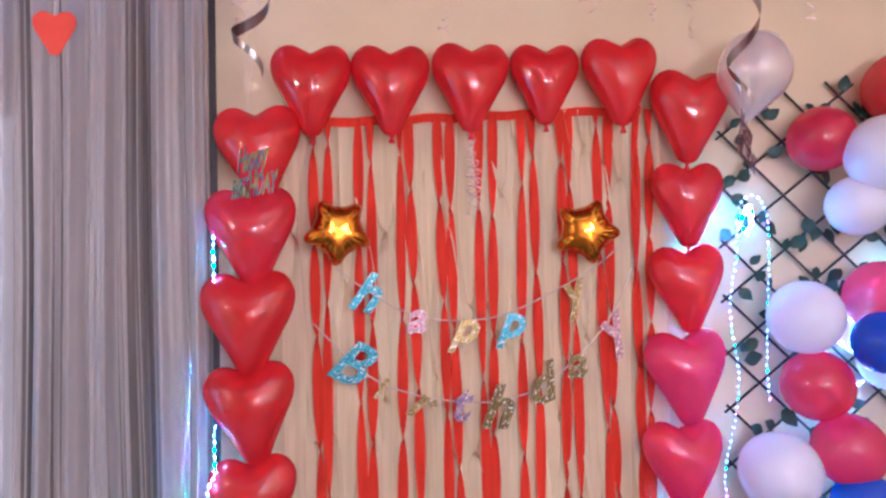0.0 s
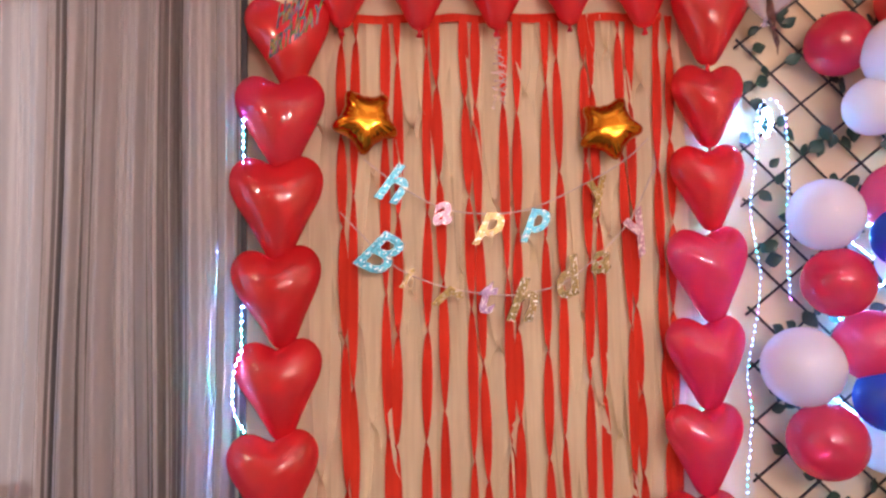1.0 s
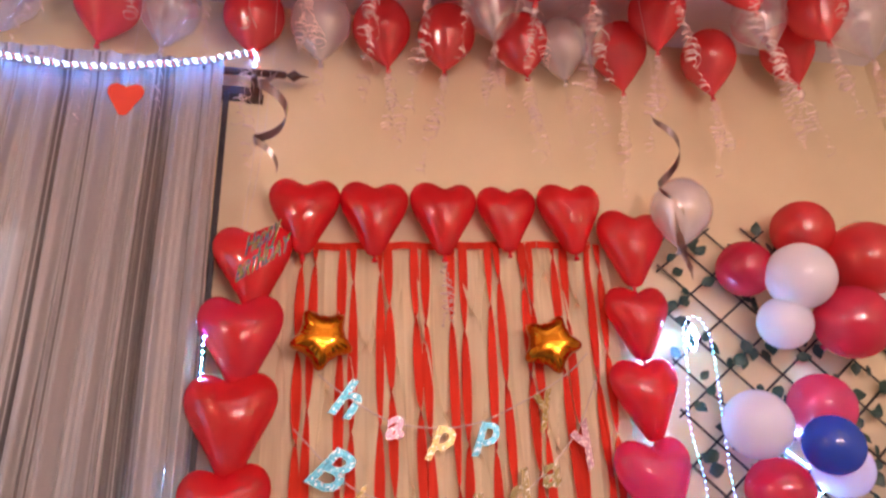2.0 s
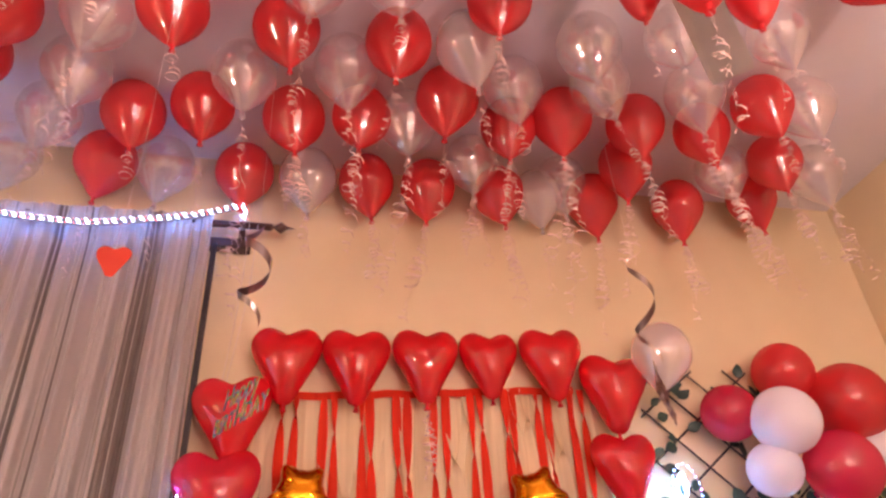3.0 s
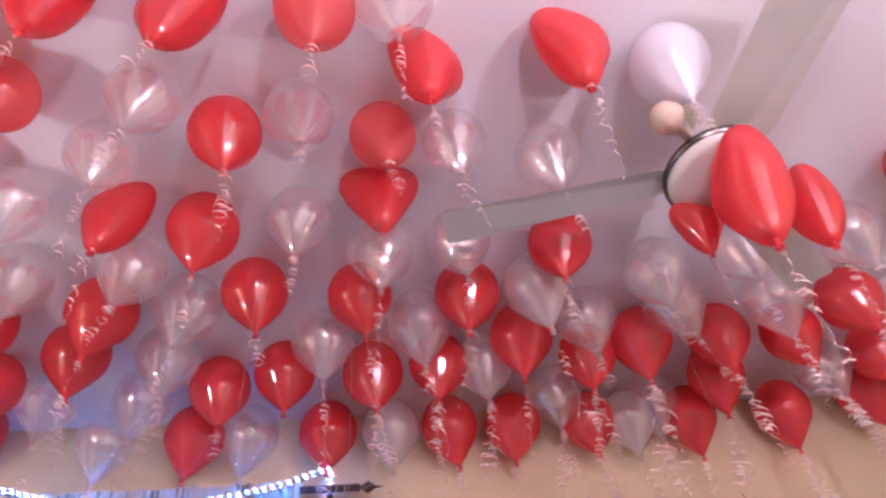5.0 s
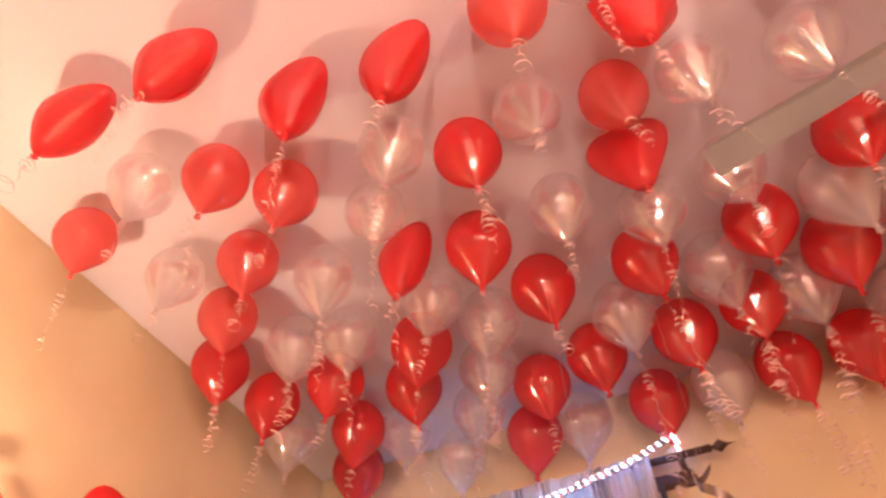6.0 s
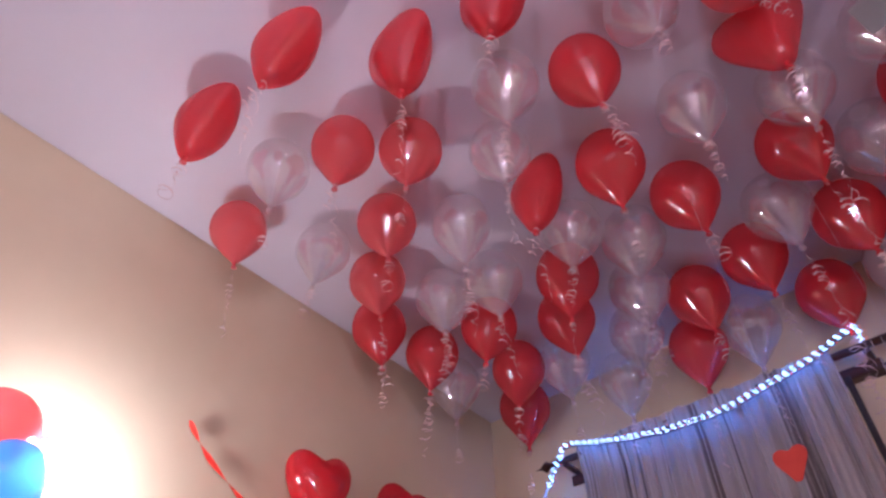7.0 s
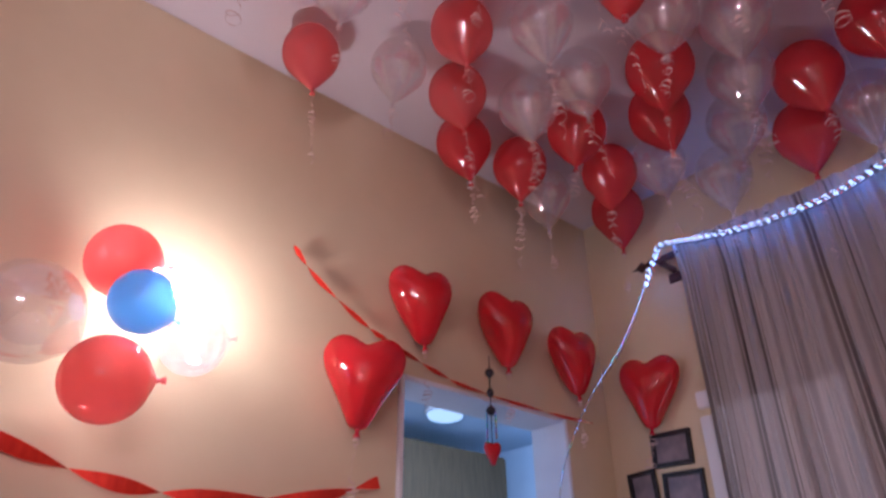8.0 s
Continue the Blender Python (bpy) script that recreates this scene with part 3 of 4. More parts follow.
def ceiling_balloons():
    for k, (x, y) in enumerate(RED_SPOTS):
        m = scaled(pose(x, y, ceiling_z(y), rnd.uniform(-7, 7), rnd.uniform(-7, 7), rnd.uniform(0, 360)), size_at(y) + rnd.uniform(-0.03, 0.03))
        # Balloons whose bulb-lit look is put into a paler red.
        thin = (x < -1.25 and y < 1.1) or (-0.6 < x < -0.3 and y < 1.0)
        balloon("round", LITRED if thin else RED, m, "red balloon coloured pale for bulb light, with a curled ribbon, afloat under the ceiling" if thin
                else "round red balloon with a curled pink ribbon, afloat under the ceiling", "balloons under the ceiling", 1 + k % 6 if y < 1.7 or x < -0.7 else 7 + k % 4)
    for k, (x, y) in enumerate(CLEAR_SPOTS):
        m = scaled(pose(x, y, ceiling_z(y), rnd.uniform(-7, 7), rnd.uniform(-7, 7), rnd.uniform(0, 360)), size_at(y) + rnd.uniform(-0.05, 0.02))
        balloon("round", CLEAR, m, "clear see-through balloon afloat under the ceiling", "balloons under the ceiling", 1 + (k + 2) % 6 if y < 1.7 or x < -0.7 else 7 + k % 4)
    for k, (x, y) in enumerate(MILKY_SPOTS):
        m = scaled(pose(x, y, ceiling_z(y), rnd.uniform(-7, 7), rnd.uniform(-7, 7), rnd.uniform(0, 360)), rnd.uniform(0.96, 1.04))
        balloon("round", PEARL, m, "milky white balloon afloat under the ceiling", "balloons under the ceiling", 3 + k % 2)
    balloon("round", WHITE, scaled(pose(0.33, 0.68, 2.785, 3, -5, 40), 0.95), "opaque pearly white balloon afloat beside the ceiling fan", "balloons under the ceiling", 1)
    for k, (x, y, a) in enumerate(HEART_SPOTS):
        m = scaled(pose(x, y, 2.765, rnd.uniform(-8, 8), rnd.uniform(-8, 8), a), 0.95)
        balloon("heart", RED, m, "red heart balloon afloat under the ceiling", "balloons under the ceiling", 1 + k % 3)


ceiling_balloons()


# ---- heart balloons on the walls ----
HEARTS_TOP = [(-0.411, 2.0, 0, 0.97), (-0.183, 2.002, 0, 0.97), (0.052, 2.012, 1, 0.97), (0.279, 2.024, 0, 0.89), (0.51, 2.033, -2, 0.98)]
HEARTS_EAST = [(0.722, 1.925, 4, 1.04), (0.712, 1.657, 0, 0.95), (0.703, 1.402, -3, 0.98), (0.689, 1.135, -4, 1.06), (0.672, 0.87, -2, 1.03), (0.655, 0.615, 0, 1.0), (0.63, 0.36, 2, 1.0)]
HEARTS_WEST = [(-0.56, 1.815, -4, 1.02), (-0.582, 1.577, -3, 1.06), (-0.593, 1.335, -2, 1.1), (-0.589, 1.085, -6, 1.05), (-0.587, 0.83, -4, 1.02), (-0.6, 0.575, -4, 1.05), (-0.6, 0.32, 0, 1.0)]


def wall_hearts():
    for row, what in ((HEARTS_TOP, "red heart balloon in a row over the paper streamers"), (HEARTS_EAST, "red heart balloon in a column beside the trellis"),
                      (HEARTS_WEST, "red heart balloon in a column beside the curtain")):
        for x, z, a, k in row:
            balloon("heart", WALLRED, scaled(pose(x, BACK - 0.08 * k, z, 0, a, 0), k), what, "heart balloons round the backdrop")
    for x, y, z, a, lean, k in ((-2.07, 0.985, 1.857, 62, 3, 1.0), (-2.07, 1.198, 2.159, 84, -5, 0.97), (-2.07, 1.585, 2.178, 88, 0, 1.0), (-2.07, 1.95, 2.151, 88, -4, 0.97)):
        balloon("heart", WALLRED, scaled(pose(x, y, z, 0, lean, a), k), "red heart balloon on the wall over the doorway", "heart balloons by the doorway", 4)
    balloon("heart", WALLRED, pose(-1.895, 2.16, 2.03, 0, 6, 8), "red heart balloon on the wall above the picture frames", "heart balloons by the doorway", 1)


wall_hearts()


# ---- balloons by the bulb, and the cluster in front of the trellis ----
def cluster(rows, group):
    for kind, x, y, z, r, label in rows:
        balloon("globe", kind, scaled(pose(x, y, z, rnd.uniform(65, 110), rnd.uniform(-25, 25), 0), r / 0.106), label, group)


cluster((
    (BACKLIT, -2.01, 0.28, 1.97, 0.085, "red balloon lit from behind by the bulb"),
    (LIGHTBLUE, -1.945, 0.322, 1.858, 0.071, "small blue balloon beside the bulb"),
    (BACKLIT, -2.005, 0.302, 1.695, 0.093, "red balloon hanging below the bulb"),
    (CLEAR, -2.03, 0.13, 1.81, 0.11, "clear balloon beside the bulb"),
    (CLEAR, -2.03, 0.475, 1.83, 0.08, "clear balloon under the bulb"),
), "balloons by the bulb")
cluster((
    (TINTRED, 1.128, 2.12, 1.85, 0.099, "red balloon tied to the trellis"),
    (RED, 1.40, 2.12, 2.01, 0.111, "red balloon at the top of the trellis"),
    (WHITE, 1.245, 2.0, 1.785, 0.113, "white balloon in front of the trellis"),
    (WHITE, 1.2, 2.07, 1.64, 0.090, "white balloon tucked behind a larger one"),
    (RED, 1.60, 2.08, 1.885, 0.142, "large red balloon in front of the trellis"),
    (TINTRED, 1.43, 2.03, 1.635, 0.124, "red balloon coloured pink for lamp light, in front of the trellis"),
    (WHITE, 1.66, 2.12, 1.72, 0.098, "white balloon behind the red ones"),
    (WHITE, 1.04, 2.1, 1.31, 0.109, "large white balloon in front of the trellis"),
    (TINTRED, 1.29, 2.1, 1.365, 0.107, "red balloon coloured pink for lamp light, in front of the trellis"),
    (BLUE, 1.24, 2.03, 1.235, 0.092, "small blue balloon in front of the trellis"),
    (TINTRED, 1.07, 2.1, 1.105, 0.104, "red balloon coloured pink for lamp light, in front of the trellis"),
    (WHITE, 1.33, 2.12, 1.17, 0.095, "white balloon behind the blue one"),
    (TINTRED, 1.15, 2.08, 0.915, 0.106, "red balloon coloured pink for lamp light, in front of the trellis"),
    (WHITE, 0.935, 2.09, 0.857, 0.117, "large white balloon in front of the trellis"),
    (BLUE, 1.165, 2.04, 0.762, 0.094, "small blue balloon in front of the trellis"),
    (TINTRED, 1.0, 2.09, 0.637, 0.112, "red balloon coloured pink for lamp light, in front of the trellis"),
    (WHITE, 1.22, 2.12, 0.62, 0.095, "white balloon low on the trellis"),
), "balloons on the trellis")
balloon("round", PEARL, scaled(pose(0.88, 2.06, 2.04, 0, 20, 30), 1.0), "milky white balloon beside the trellis", "balloons on the trellis", 0)


# ---- paper streamers behind the banner ----
def twisted(x, y, z0, z1, width, turns, phase, seed, lean=0.0):
    """A hanging paper strip that turns about its own length."""
    r2 = random.Random(seed)
    n = 64
    pts, acr = [], []
    for k in range(n + 1):
        u = k / n
        a = phase + math.pi * turns * u + 0.7 * math.sin(6 * u + seed)
        c = math.cos(a)
        w = width * (0.1 + 0.9 * abs(c) ** 0.6)
        pts.append((x + lean * u + 0.006 * math.sin(5.1 * u + seed * 2.3), y - 0.004 * math.sin(a), z0 + (z1 - z0) * u))
        acr.append((w / 2 * math.copysign(1, c), width * 0.25 * math.sin(a) * 0.5, 0))
    return pts, acr


def streamer_backdrop():
    t = thing("streamer_curtain", pose(0, BACK, 1.94), "twisted red and cream crepe paper streamers taped to the wall", "streamers")
    top = [(-0.42 + 1.02 * k / 24, -0.016 - 0.002 * math.sin(k), -0.022 + 0.045 * k / 24 + 0.003 * math.sin(k * 1.7)) for k in range(25)]
    attach("top_band", band("top_band", top, [(0, 0.001, 0.014)] * 25, REDCREPE), t, "red crepe paper band")
    for k in range(22):
        x = -0.475 + 1.1 * k / 21
        p, a = twisted(x, -0.006, -0.01 + 0.04 * k / 21, -1.9, 0.07, rnd.uniform(1.6, 3.4), rnd.uniform(0, 3), k + 50, rnd.uniform(-0.015, 0.015))
        attach("cream_streamer", band("cream_streamer", p, a, CREAMCREPE), t)
    for k in range(9):
        x = -0.392 + 0.1235 * k
        for s in (-1, 1):
            if k == 8 and s == 1:
                p, a = twisted(x - 0.02, -0.02, 0.03, -1.9, 0.022, 3.4, 1.2, 7)
                attach("red_streamer", band("red_streamer", p, a, REDCREPE), t)
            p, a = twisted(x + s * 0.0175, -0.017, -0.015 + 0.04 * k / 8, -1.9, 0.032, rnd.uniform(4.2, 6.5), rnd.uniform(0, 3), k * 2 + s, rnd.uniform(-0.012, 0.012))
            attach("red_streamer", band("red_streamer", p, a, REDCREPE), t)


streamer_backdrop()


t9 = thing("curled_ribbon", pose(0.055, BACK - 0.045, 1.9), "pale pink curled ribbon hung before the streamers", "ribbon")
for q in (1, 2):
    p9, a9 = curl(0.26, 0.016, 9, q + 40)
    attach("strand", band("strand", p9, a9, CURL), t9)


# ---- foil stars ----
def star_outline(r):
    def f(a):
        k = 0.5 + 0.5 * math.cos(5 * a)
        q = r * (0.72 + 0.28 * k ** 2.0)
        return q * math.sin(a), q * math.cos(a)
    return f


def star_crease(x, z):
    """Gathers that run in from the seam of the foil."""
    a, d = math.atan2(x, z), math.hypot(x, z)
    return 1.0 - 0.24 * max(0.0, min(1.0, (d - 0.045) / 0.04)) * (0.5 + 0.5 * math.sin(23 * a + 40 * d)) * abs(math.sin(2.5 * a + 0.6)) ** 0.5


def foil_star(x, z, a, yaw):
    t = thing("foil_star", pose(x, BACK - 0.075, z, 0, a, yaw), "puffed gold foil star balloon hung before the streamers", "star balloon", "foil stars")
    attach("body", puffed("body", star_outline(0.1), 0.05, GOLD, 10, 120, star_crease, 0.55), t)


foil_star(-0.344, 1.594, 184, 8)
foil_star(0.392, 1.583, 168, -14)

GLITTER_BLUE = glitter("blue glitter card", (0.10, 0.46, 0.58))
GLITTER_PINK = glitter("pink glitter card", (0.62, 0.36, 0.42))
GLITTER_GOLD = glitter("gold glitter card", (0.62, 0.47, 0.16))
GLITTER_DARK = glitter("bronze glitter card", (0.30, 0.22, 0.07))
GLITTER_LILAC = glitter("lilac glitter card", (0.42, 0.28, 0.45))


# ---- the letter banner ----
def banner(name, word, label, spots, cord):
    t = thing(name, pose(0, BACK - 0.055, 1.3), label, "banner")
    attach("cord", tube("cord", bezier([(x, 0.004, z - 1.3) for x, z in cord], 10), 0.0022, STRING), t, "thin pale cord")
    for ch, (x, z, a, yaw, size, material) in zip(word, spots):
        me = letter_mesh("letter", ch, size * 1.04, material, 0.002, 0.32, 0.022 if ch == "B" else 0.03)
        attach("letter", me, t, material.name.replace(" card", "") + " letter", pose(x, 0, z - 1.3, 90, 0, 0) @ pose(0, 0, 0, 0, yaw, a))


banner("happy_banner", "happy", "upper row of glitter card letters on a cord", (
    (-0.271, 1.412, -18, 10, 0.155, GLITTER_BLUE), (-0.128, 1.335, 5, 0, 0.125, GLITTER_PINK), (0.02, 1.305, -8, 0, 0.135, GLITTER_GOLD),
    (0.16, 1.315, -4, 0, 0.135, GLITTER_BLUE), (0.345, 1.40, 22, 15, 0.14, GLITTER_GOLD)),
    ((-0.35, 1.487), (-0.27, 1.425), (-0.128, 1.345), (0.02, 1.325), (0.16, 1.345), (0.345, 1.43), (0.46, 1.5), (0.525, 1.56)))
banner("birthday_banner", "Birthday", "lower row of glitter card letters on a cord", (
    (-0.322, 1.212, -28, 0, 0.17, GLITTER_BLUE), (-0.236, 1.137, -15, 0, 0.09, GLITTER_GOLD), (-0.114, 1.09, -30, 10, 0.14, GLITTER_GOLD),
    (-0.004, 1.078, 0, 0, 0.14, GLITTER_LILAC), (0.108, 1.062, -4, 0, 0.17, GLITTER_DARK), (0.24, 1.12, 20, 0, 0.15, GLITTER_DARK),
    (0.352, 1.187, 5, 0, 0.13, GLITTER_DARK), (0.462, 1.285, 42, 0, 0.15, GLITTER_PINK)),
    ((-0.42, 1.33), (-0.31, 1.215), (-0.236, 1.155), (-0.114, 1.108), (0.0, 1.088), (0.1, 1.083), (0.24, 1.115), (0.35, 1.195), (0.46, 1.31), (0.545, 1.475)))


# ---- hanging foil swirls with cut-out words ----
def swirl(x, y, zs, turns, seed, label):
    """A foil spiral that hangs on a thread from the ceiling, with a foil word at its end."""
    top, z1, z0 = zs
    t = thing("foil_swirl", pose(x, y, CEIL), label, "swirl decoration", "foil swirls")
    attach("thread", tube("thread", [(0, 0, 0), (0, 0, top - CEIL)], 0.0004, STRING), t)
    n = 90
    pts, acr = [], []
    for k in range(n + 1):
        u = k / n
        a = 2 * math.pi * turns * u + seed
        r = 0.042 * (0.55 + 0.45 * math.sin(math.pi * u))
        pts.append((r * math.cos(a), r * math.sin(a), top - CEIL + (z1 - top) * u))
        acr.append((0.002 * math.cos(a), 0.002 * math.sin(a), 0.0085 + 0.007 * math.sin(math.pi * min(1.0, 1.15 * u)))) 
    attach("spiral", band("spiral", pts, acr, GREYFOIL), t, "curled silver foil strip")
    for k in (0.42, 0.52):
        i = int(k * n)
        attach("spiral", band("spiral", [(p[0] * 1.03, p[1] * 1.03, p[2]) for p in pts[i:i + 7]], acr[i:i + 7], SILVER), t, "rainbow shimmer on the foil strip")
    for text, dz, size, material in (("Happy", 0.062, 0.078, SILVER), ("BIRTHDAY", 0.0, 0.064, SILVER)):
        attach("word", letter_mesh("word", text, size, material if seed < 2 else DARKFOIL, 0.0006), t, "silver foil word" if seed < 2 else "dark-reflection foil word",
               pose(0, 0, z0 - CEIL + dz, 90, 0, 0) @ pose(0, 0, 0, 0, 52 if seed > 2 else -63, -6))


swirl(-0.505, 1.69, (2.23, 1.9, 1.665), 1.9, 1.0, "silver foil swirl with a shiny birthday word, hung from the ceiling")
swirl(0.66, 1.74, (2.21, 1.86, 1.735), 1.4, 2.6, "dull silver foil swirl with a birthday word, hung from the ceiling")


# ---- trellis with leaves ----
def leaf_mesh():
    bm = bmesh.new()
    rows = []
    for k in range(6):
        u = k / 5
        w = 0.024 * math.sin(math.pi * min(1, u * 0.9 + 0.07)) * (1 - 0.35 * u)
        rows.append([bm.verts.new((s * w, -0.005 * abs(s) - 0.006 * u * u, 0.052 * u)) for s in (-1, 0, 1)])
    for a, b in zip(rows, rows[1:]):
        for j in (0, 1):
            bm.faces.new((a[j], a[j + 1], b[j + 1], b[j]))
    me = bpy.data.meshes.new("leaf")
    bm.to_mesh(me)
    bm.free()
    me.materials.append(LEAF)
    me.polygons.foreach_set("use_smooth", [True] * len(me.polygons))
    return me


def trellis():
    x0, x1, z0, z1, pitch = 0.86, 1.80, 0.25, 2.04, 0.172
    t = thing("trellis", pose(0, BACK, 0), "dark expanding willow trellis with leaves, fixed to the wall", "trellis")
    slat = {}
    crossings = []
    for s in (1, -1):
        k = -8
        while k < 22:
            b = 0.16 + k * pitch
            ends = []
            for x in (x0, x1):
                ends.append((x, b + (0.74 if s > 0 else -0.96) * (x - x0)))
            (xa, za), (xb, zb) = ends
            lo, hi = (za, zb) if za < zb else (zb, za)
            k += 1
            if hi < z0 or lo > z1 - 0.05:
                continue
            u0, u1 = 0.0, 1.0
            for lim, low in ((z0, True), (z1, False)):
                if zb != za:
                    u = (lim - za) / (zb - za)
                    if (za < lim) == low and za != lim:
                        u0 = max(u0, u) if (low and za < lim) or (not low and za > lim) else u0
                    if (low and zb < lim) or (not low and zb > lim):
                        u1 = min(u1, u)
                    if (low and za < lim) or (not low and za > lim):
                        u0 = max(u0, u)
            if u1 - u0 < 0.08:
                continue
            a = (xa + (xb - xa) * u0, za + (zb - za) * u0)
            c = (xa + (xb - xa) * u1, za + (zb - za) * u1)
            dx, dz = c[0] - a[0], c[1] - a[1]
            length = math.hypot(dx, dz)
            off = -0.012 if s > 0 else -0.022
            m = pose(a[0] + dx / 2, off, a[1] + dz / 2, 0, -math.degrees(math.atan2(dz, dx)), 0)
            me = box_mesh("slat", (-length / 2 - 0.02, length / 2 + 0.02, -0.003, 0.003, -0.0039, 0.0039), TRELLIS, 0.0015)
            attach("slat", me, t, "", m)
            for q in range(int(length / 0.07)):
                u = (q + 0.5) * 0.07 / length
                crossings.append((a[0] + dx * u, a[1] + dz * u))
    me = leaf_mesh()
    r3 = random.Random(11)
    r3.shuffle(crossings)
    for x, z in crossings[:230]:
        attach("leaf", me, t, "", scaled(pose(x + r3.uniform(-0.02, 0.02), -0.03 - r3.uniform(0, 0.02), z + r3.uniform(-0.02, 0.02),
                                               r3.uniform(-25, 25), r3.uniform(0, 360), r3.uniform(-30, 30)), r3.uniform(0.75, 1.25)))


trellis()


# ---- strings of small lamps ----
def bead_data(points, size, step, loose=0.7):
    """Small eight-sided beads along a line, in one mesh."""
    verts, faces = [], []
    pts = [Vector(p) for p in points]
    walked, nxt = 0.0, 0.0
    for p, q in zip(pts, pts[1:]):
        d = (q - p).length
        while nxt <= walked + d and d > 0:
            c = p + (q - p) * ((nxt - walked) / d)
            c = c + Vector((rnd.uniform(-1, 1), rnd.uniform(-1, 0), rnd.uniform(-0.5, 0.5))) * size * loose
            o = len(verts)
            for v in ((1, 0, 0), (0, 1, 0), (-1, 0, 0), (0, -1, 0), (0, 0, 1), (0, 0, -1)):
                verts.append(c + Vector(v) * size)
            for j in range(4):
                faces.append((o + j, o + (j + 1) % 4, o + 4))
                faces.append((o + (j + 1) % 4, o + j, o + 5))
            nxt += step
        walked += d
    return verts, faces


def light_string(label, runs, size, step, lamps):
    t = thing("light_string", Matrix.Identity(4), label, "light string")
    for pts in runs:
        line = bezier(pts, 10)
        attach("wire", tube("wire", line, 0.0014, WIRE, 5), t)
        v, f = bead_data(line, size, step)
        tagged(attach("lamp_chain", mesh_of("lamp_chain", v, f, lamps, False), t, "tiny lit white and coloured lamps"), kind="stuff")


light_string("string of lit tiny lamps looped over the trellis", (
    ((0.869, 2.17, 1.52), (0.872, 2.17, 1.6), (0.89, 2.17, 1.665), (0.932, 2.17, 1.685), (0.962, 2.17, 1.65), (0.973, 2.17, 1.6), (0.974, 2.17, 1.47), (0.966, 2.17, 1.38),
     (0.961, 2.17, 1.277), (0.955, 2.17, 1.15), (0.96, 2.17, 1.044)),
    ((0.872, 2.165, 1.60), (0.869, 2.165, 1.525), (0.85, 2.165, 1.42), (0.837, 2.165, 1.342), (0.848, 2.165, 1.225), (0.86, 2.165, 1.135), (0.844, 2.165, 1.01), (0.803, 2.165, 0.833),
     (0.812, 2.165, 0.708), (0.785, 2.165, 0.487), (0.79, 2.165, 0.3)),
), 0.0026, 0.021, LEDS)
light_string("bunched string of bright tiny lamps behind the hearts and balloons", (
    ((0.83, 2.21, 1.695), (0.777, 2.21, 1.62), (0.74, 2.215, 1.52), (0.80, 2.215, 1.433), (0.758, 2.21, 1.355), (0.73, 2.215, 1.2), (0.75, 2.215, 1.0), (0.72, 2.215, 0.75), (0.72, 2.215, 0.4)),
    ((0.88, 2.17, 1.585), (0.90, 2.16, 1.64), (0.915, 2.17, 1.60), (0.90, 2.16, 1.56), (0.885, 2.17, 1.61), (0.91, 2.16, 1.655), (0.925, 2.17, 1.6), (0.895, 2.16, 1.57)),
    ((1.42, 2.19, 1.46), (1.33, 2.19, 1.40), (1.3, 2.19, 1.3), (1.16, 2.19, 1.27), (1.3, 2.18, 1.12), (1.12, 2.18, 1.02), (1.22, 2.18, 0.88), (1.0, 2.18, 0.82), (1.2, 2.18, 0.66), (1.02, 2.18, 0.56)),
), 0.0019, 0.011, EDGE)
light_string("string of lit tiny lamps beside the heart column", (
    ((-0.68, 2.12, 1.60), (-0.682, 2.12, 1.556), (-0.682, 2.12, 1.5), (-0.682, 2.12, 1.456)),
    ((-0.71, 2.16, 1.64), (-0.69, 2.18, 1.615), (-0.675, 2.19, 1.59)),
    ((-0.684, 2.12, 1.06), (-0.686, 2.12, 1.0), (-0.685, 2.12, 0.935), (-0.702, 2.11, 0.893), (-0.704, 2.11, 0.787), (-0.68, 2.15, 0.72)),
    ((-0.765, 2.205, 1.22), (-0.775, 2.2, 1.05), (-0.79, 2.2, 0.9), (-0.775, 2.2, 0.72), (-0.80, 2.2, 0.5)),
), 0.0021, 0.02, SIDE)


def rope_light():
    """A flat pale strip with three rows of lamps, lit in turn bluish white and red."""
    t = thing("rope_light", Matrix.Identity(4), "flat strip of lit bluish and red lamps on the rod", "light strip")
    runs = (
        ((-0.6, 2.1, 2.53), (-0.594, 2.1, 2.56), (-0.61, 2.09, 2.572), (-0.757, 2.09, 2.522), (-0.916, 2.09, 2.49), (-1.07, 2.09, 2.464), (-1.205, 2.09, 2.464), (-1.342, 2.09, 2.475),
         (-1.52, 2.09, 2.51), (-1.692, 2.09, 2.555), (-1.74, 2.09, 2.51), (-1.80, 2.095, 2.42)),
    )
    for pts in runs:
        line = bezier(pts, 14)
        attach("strip", band("strip", [(p.x, p.y + 0.005, p.z) for p in line], [(0, 0, 0.013)] * len(line), STRIP), t, "flat dull grey strip")
        for along, on in ((0.0, True), (0.007, True), (0.0175, False)):
            for row in (-1, 0, 1):
                if not on and row == 0:
                    continue
                shifted = [(p.x + along - 0.004 * row, p.y - 0.003, p.z + 0.0075 * row) for p in line]
                v, f = bead_data(shifted, 0.0019 if on else 0.0013, 0.028, 0.1)
                tagged(attach("lamp_chain", mesh_of("lamp_chain", v, f, DOTS if on else EMBER, False), t, "tiny lit bluish lamps" if on else "tiny lit red lamps"), kind="stuff")
        # Hidden row added behind the strip to throw blue light on the curtain.
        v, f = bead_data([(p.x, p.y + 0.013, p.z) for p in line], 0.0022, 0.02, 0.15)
        tagged(attach("lamp_chain", mesh_of("lamp_chain", v, f, BACKGLOW, False), t, "hidden blue lamps added behind the strip to light the curtain"), kind="stuff")


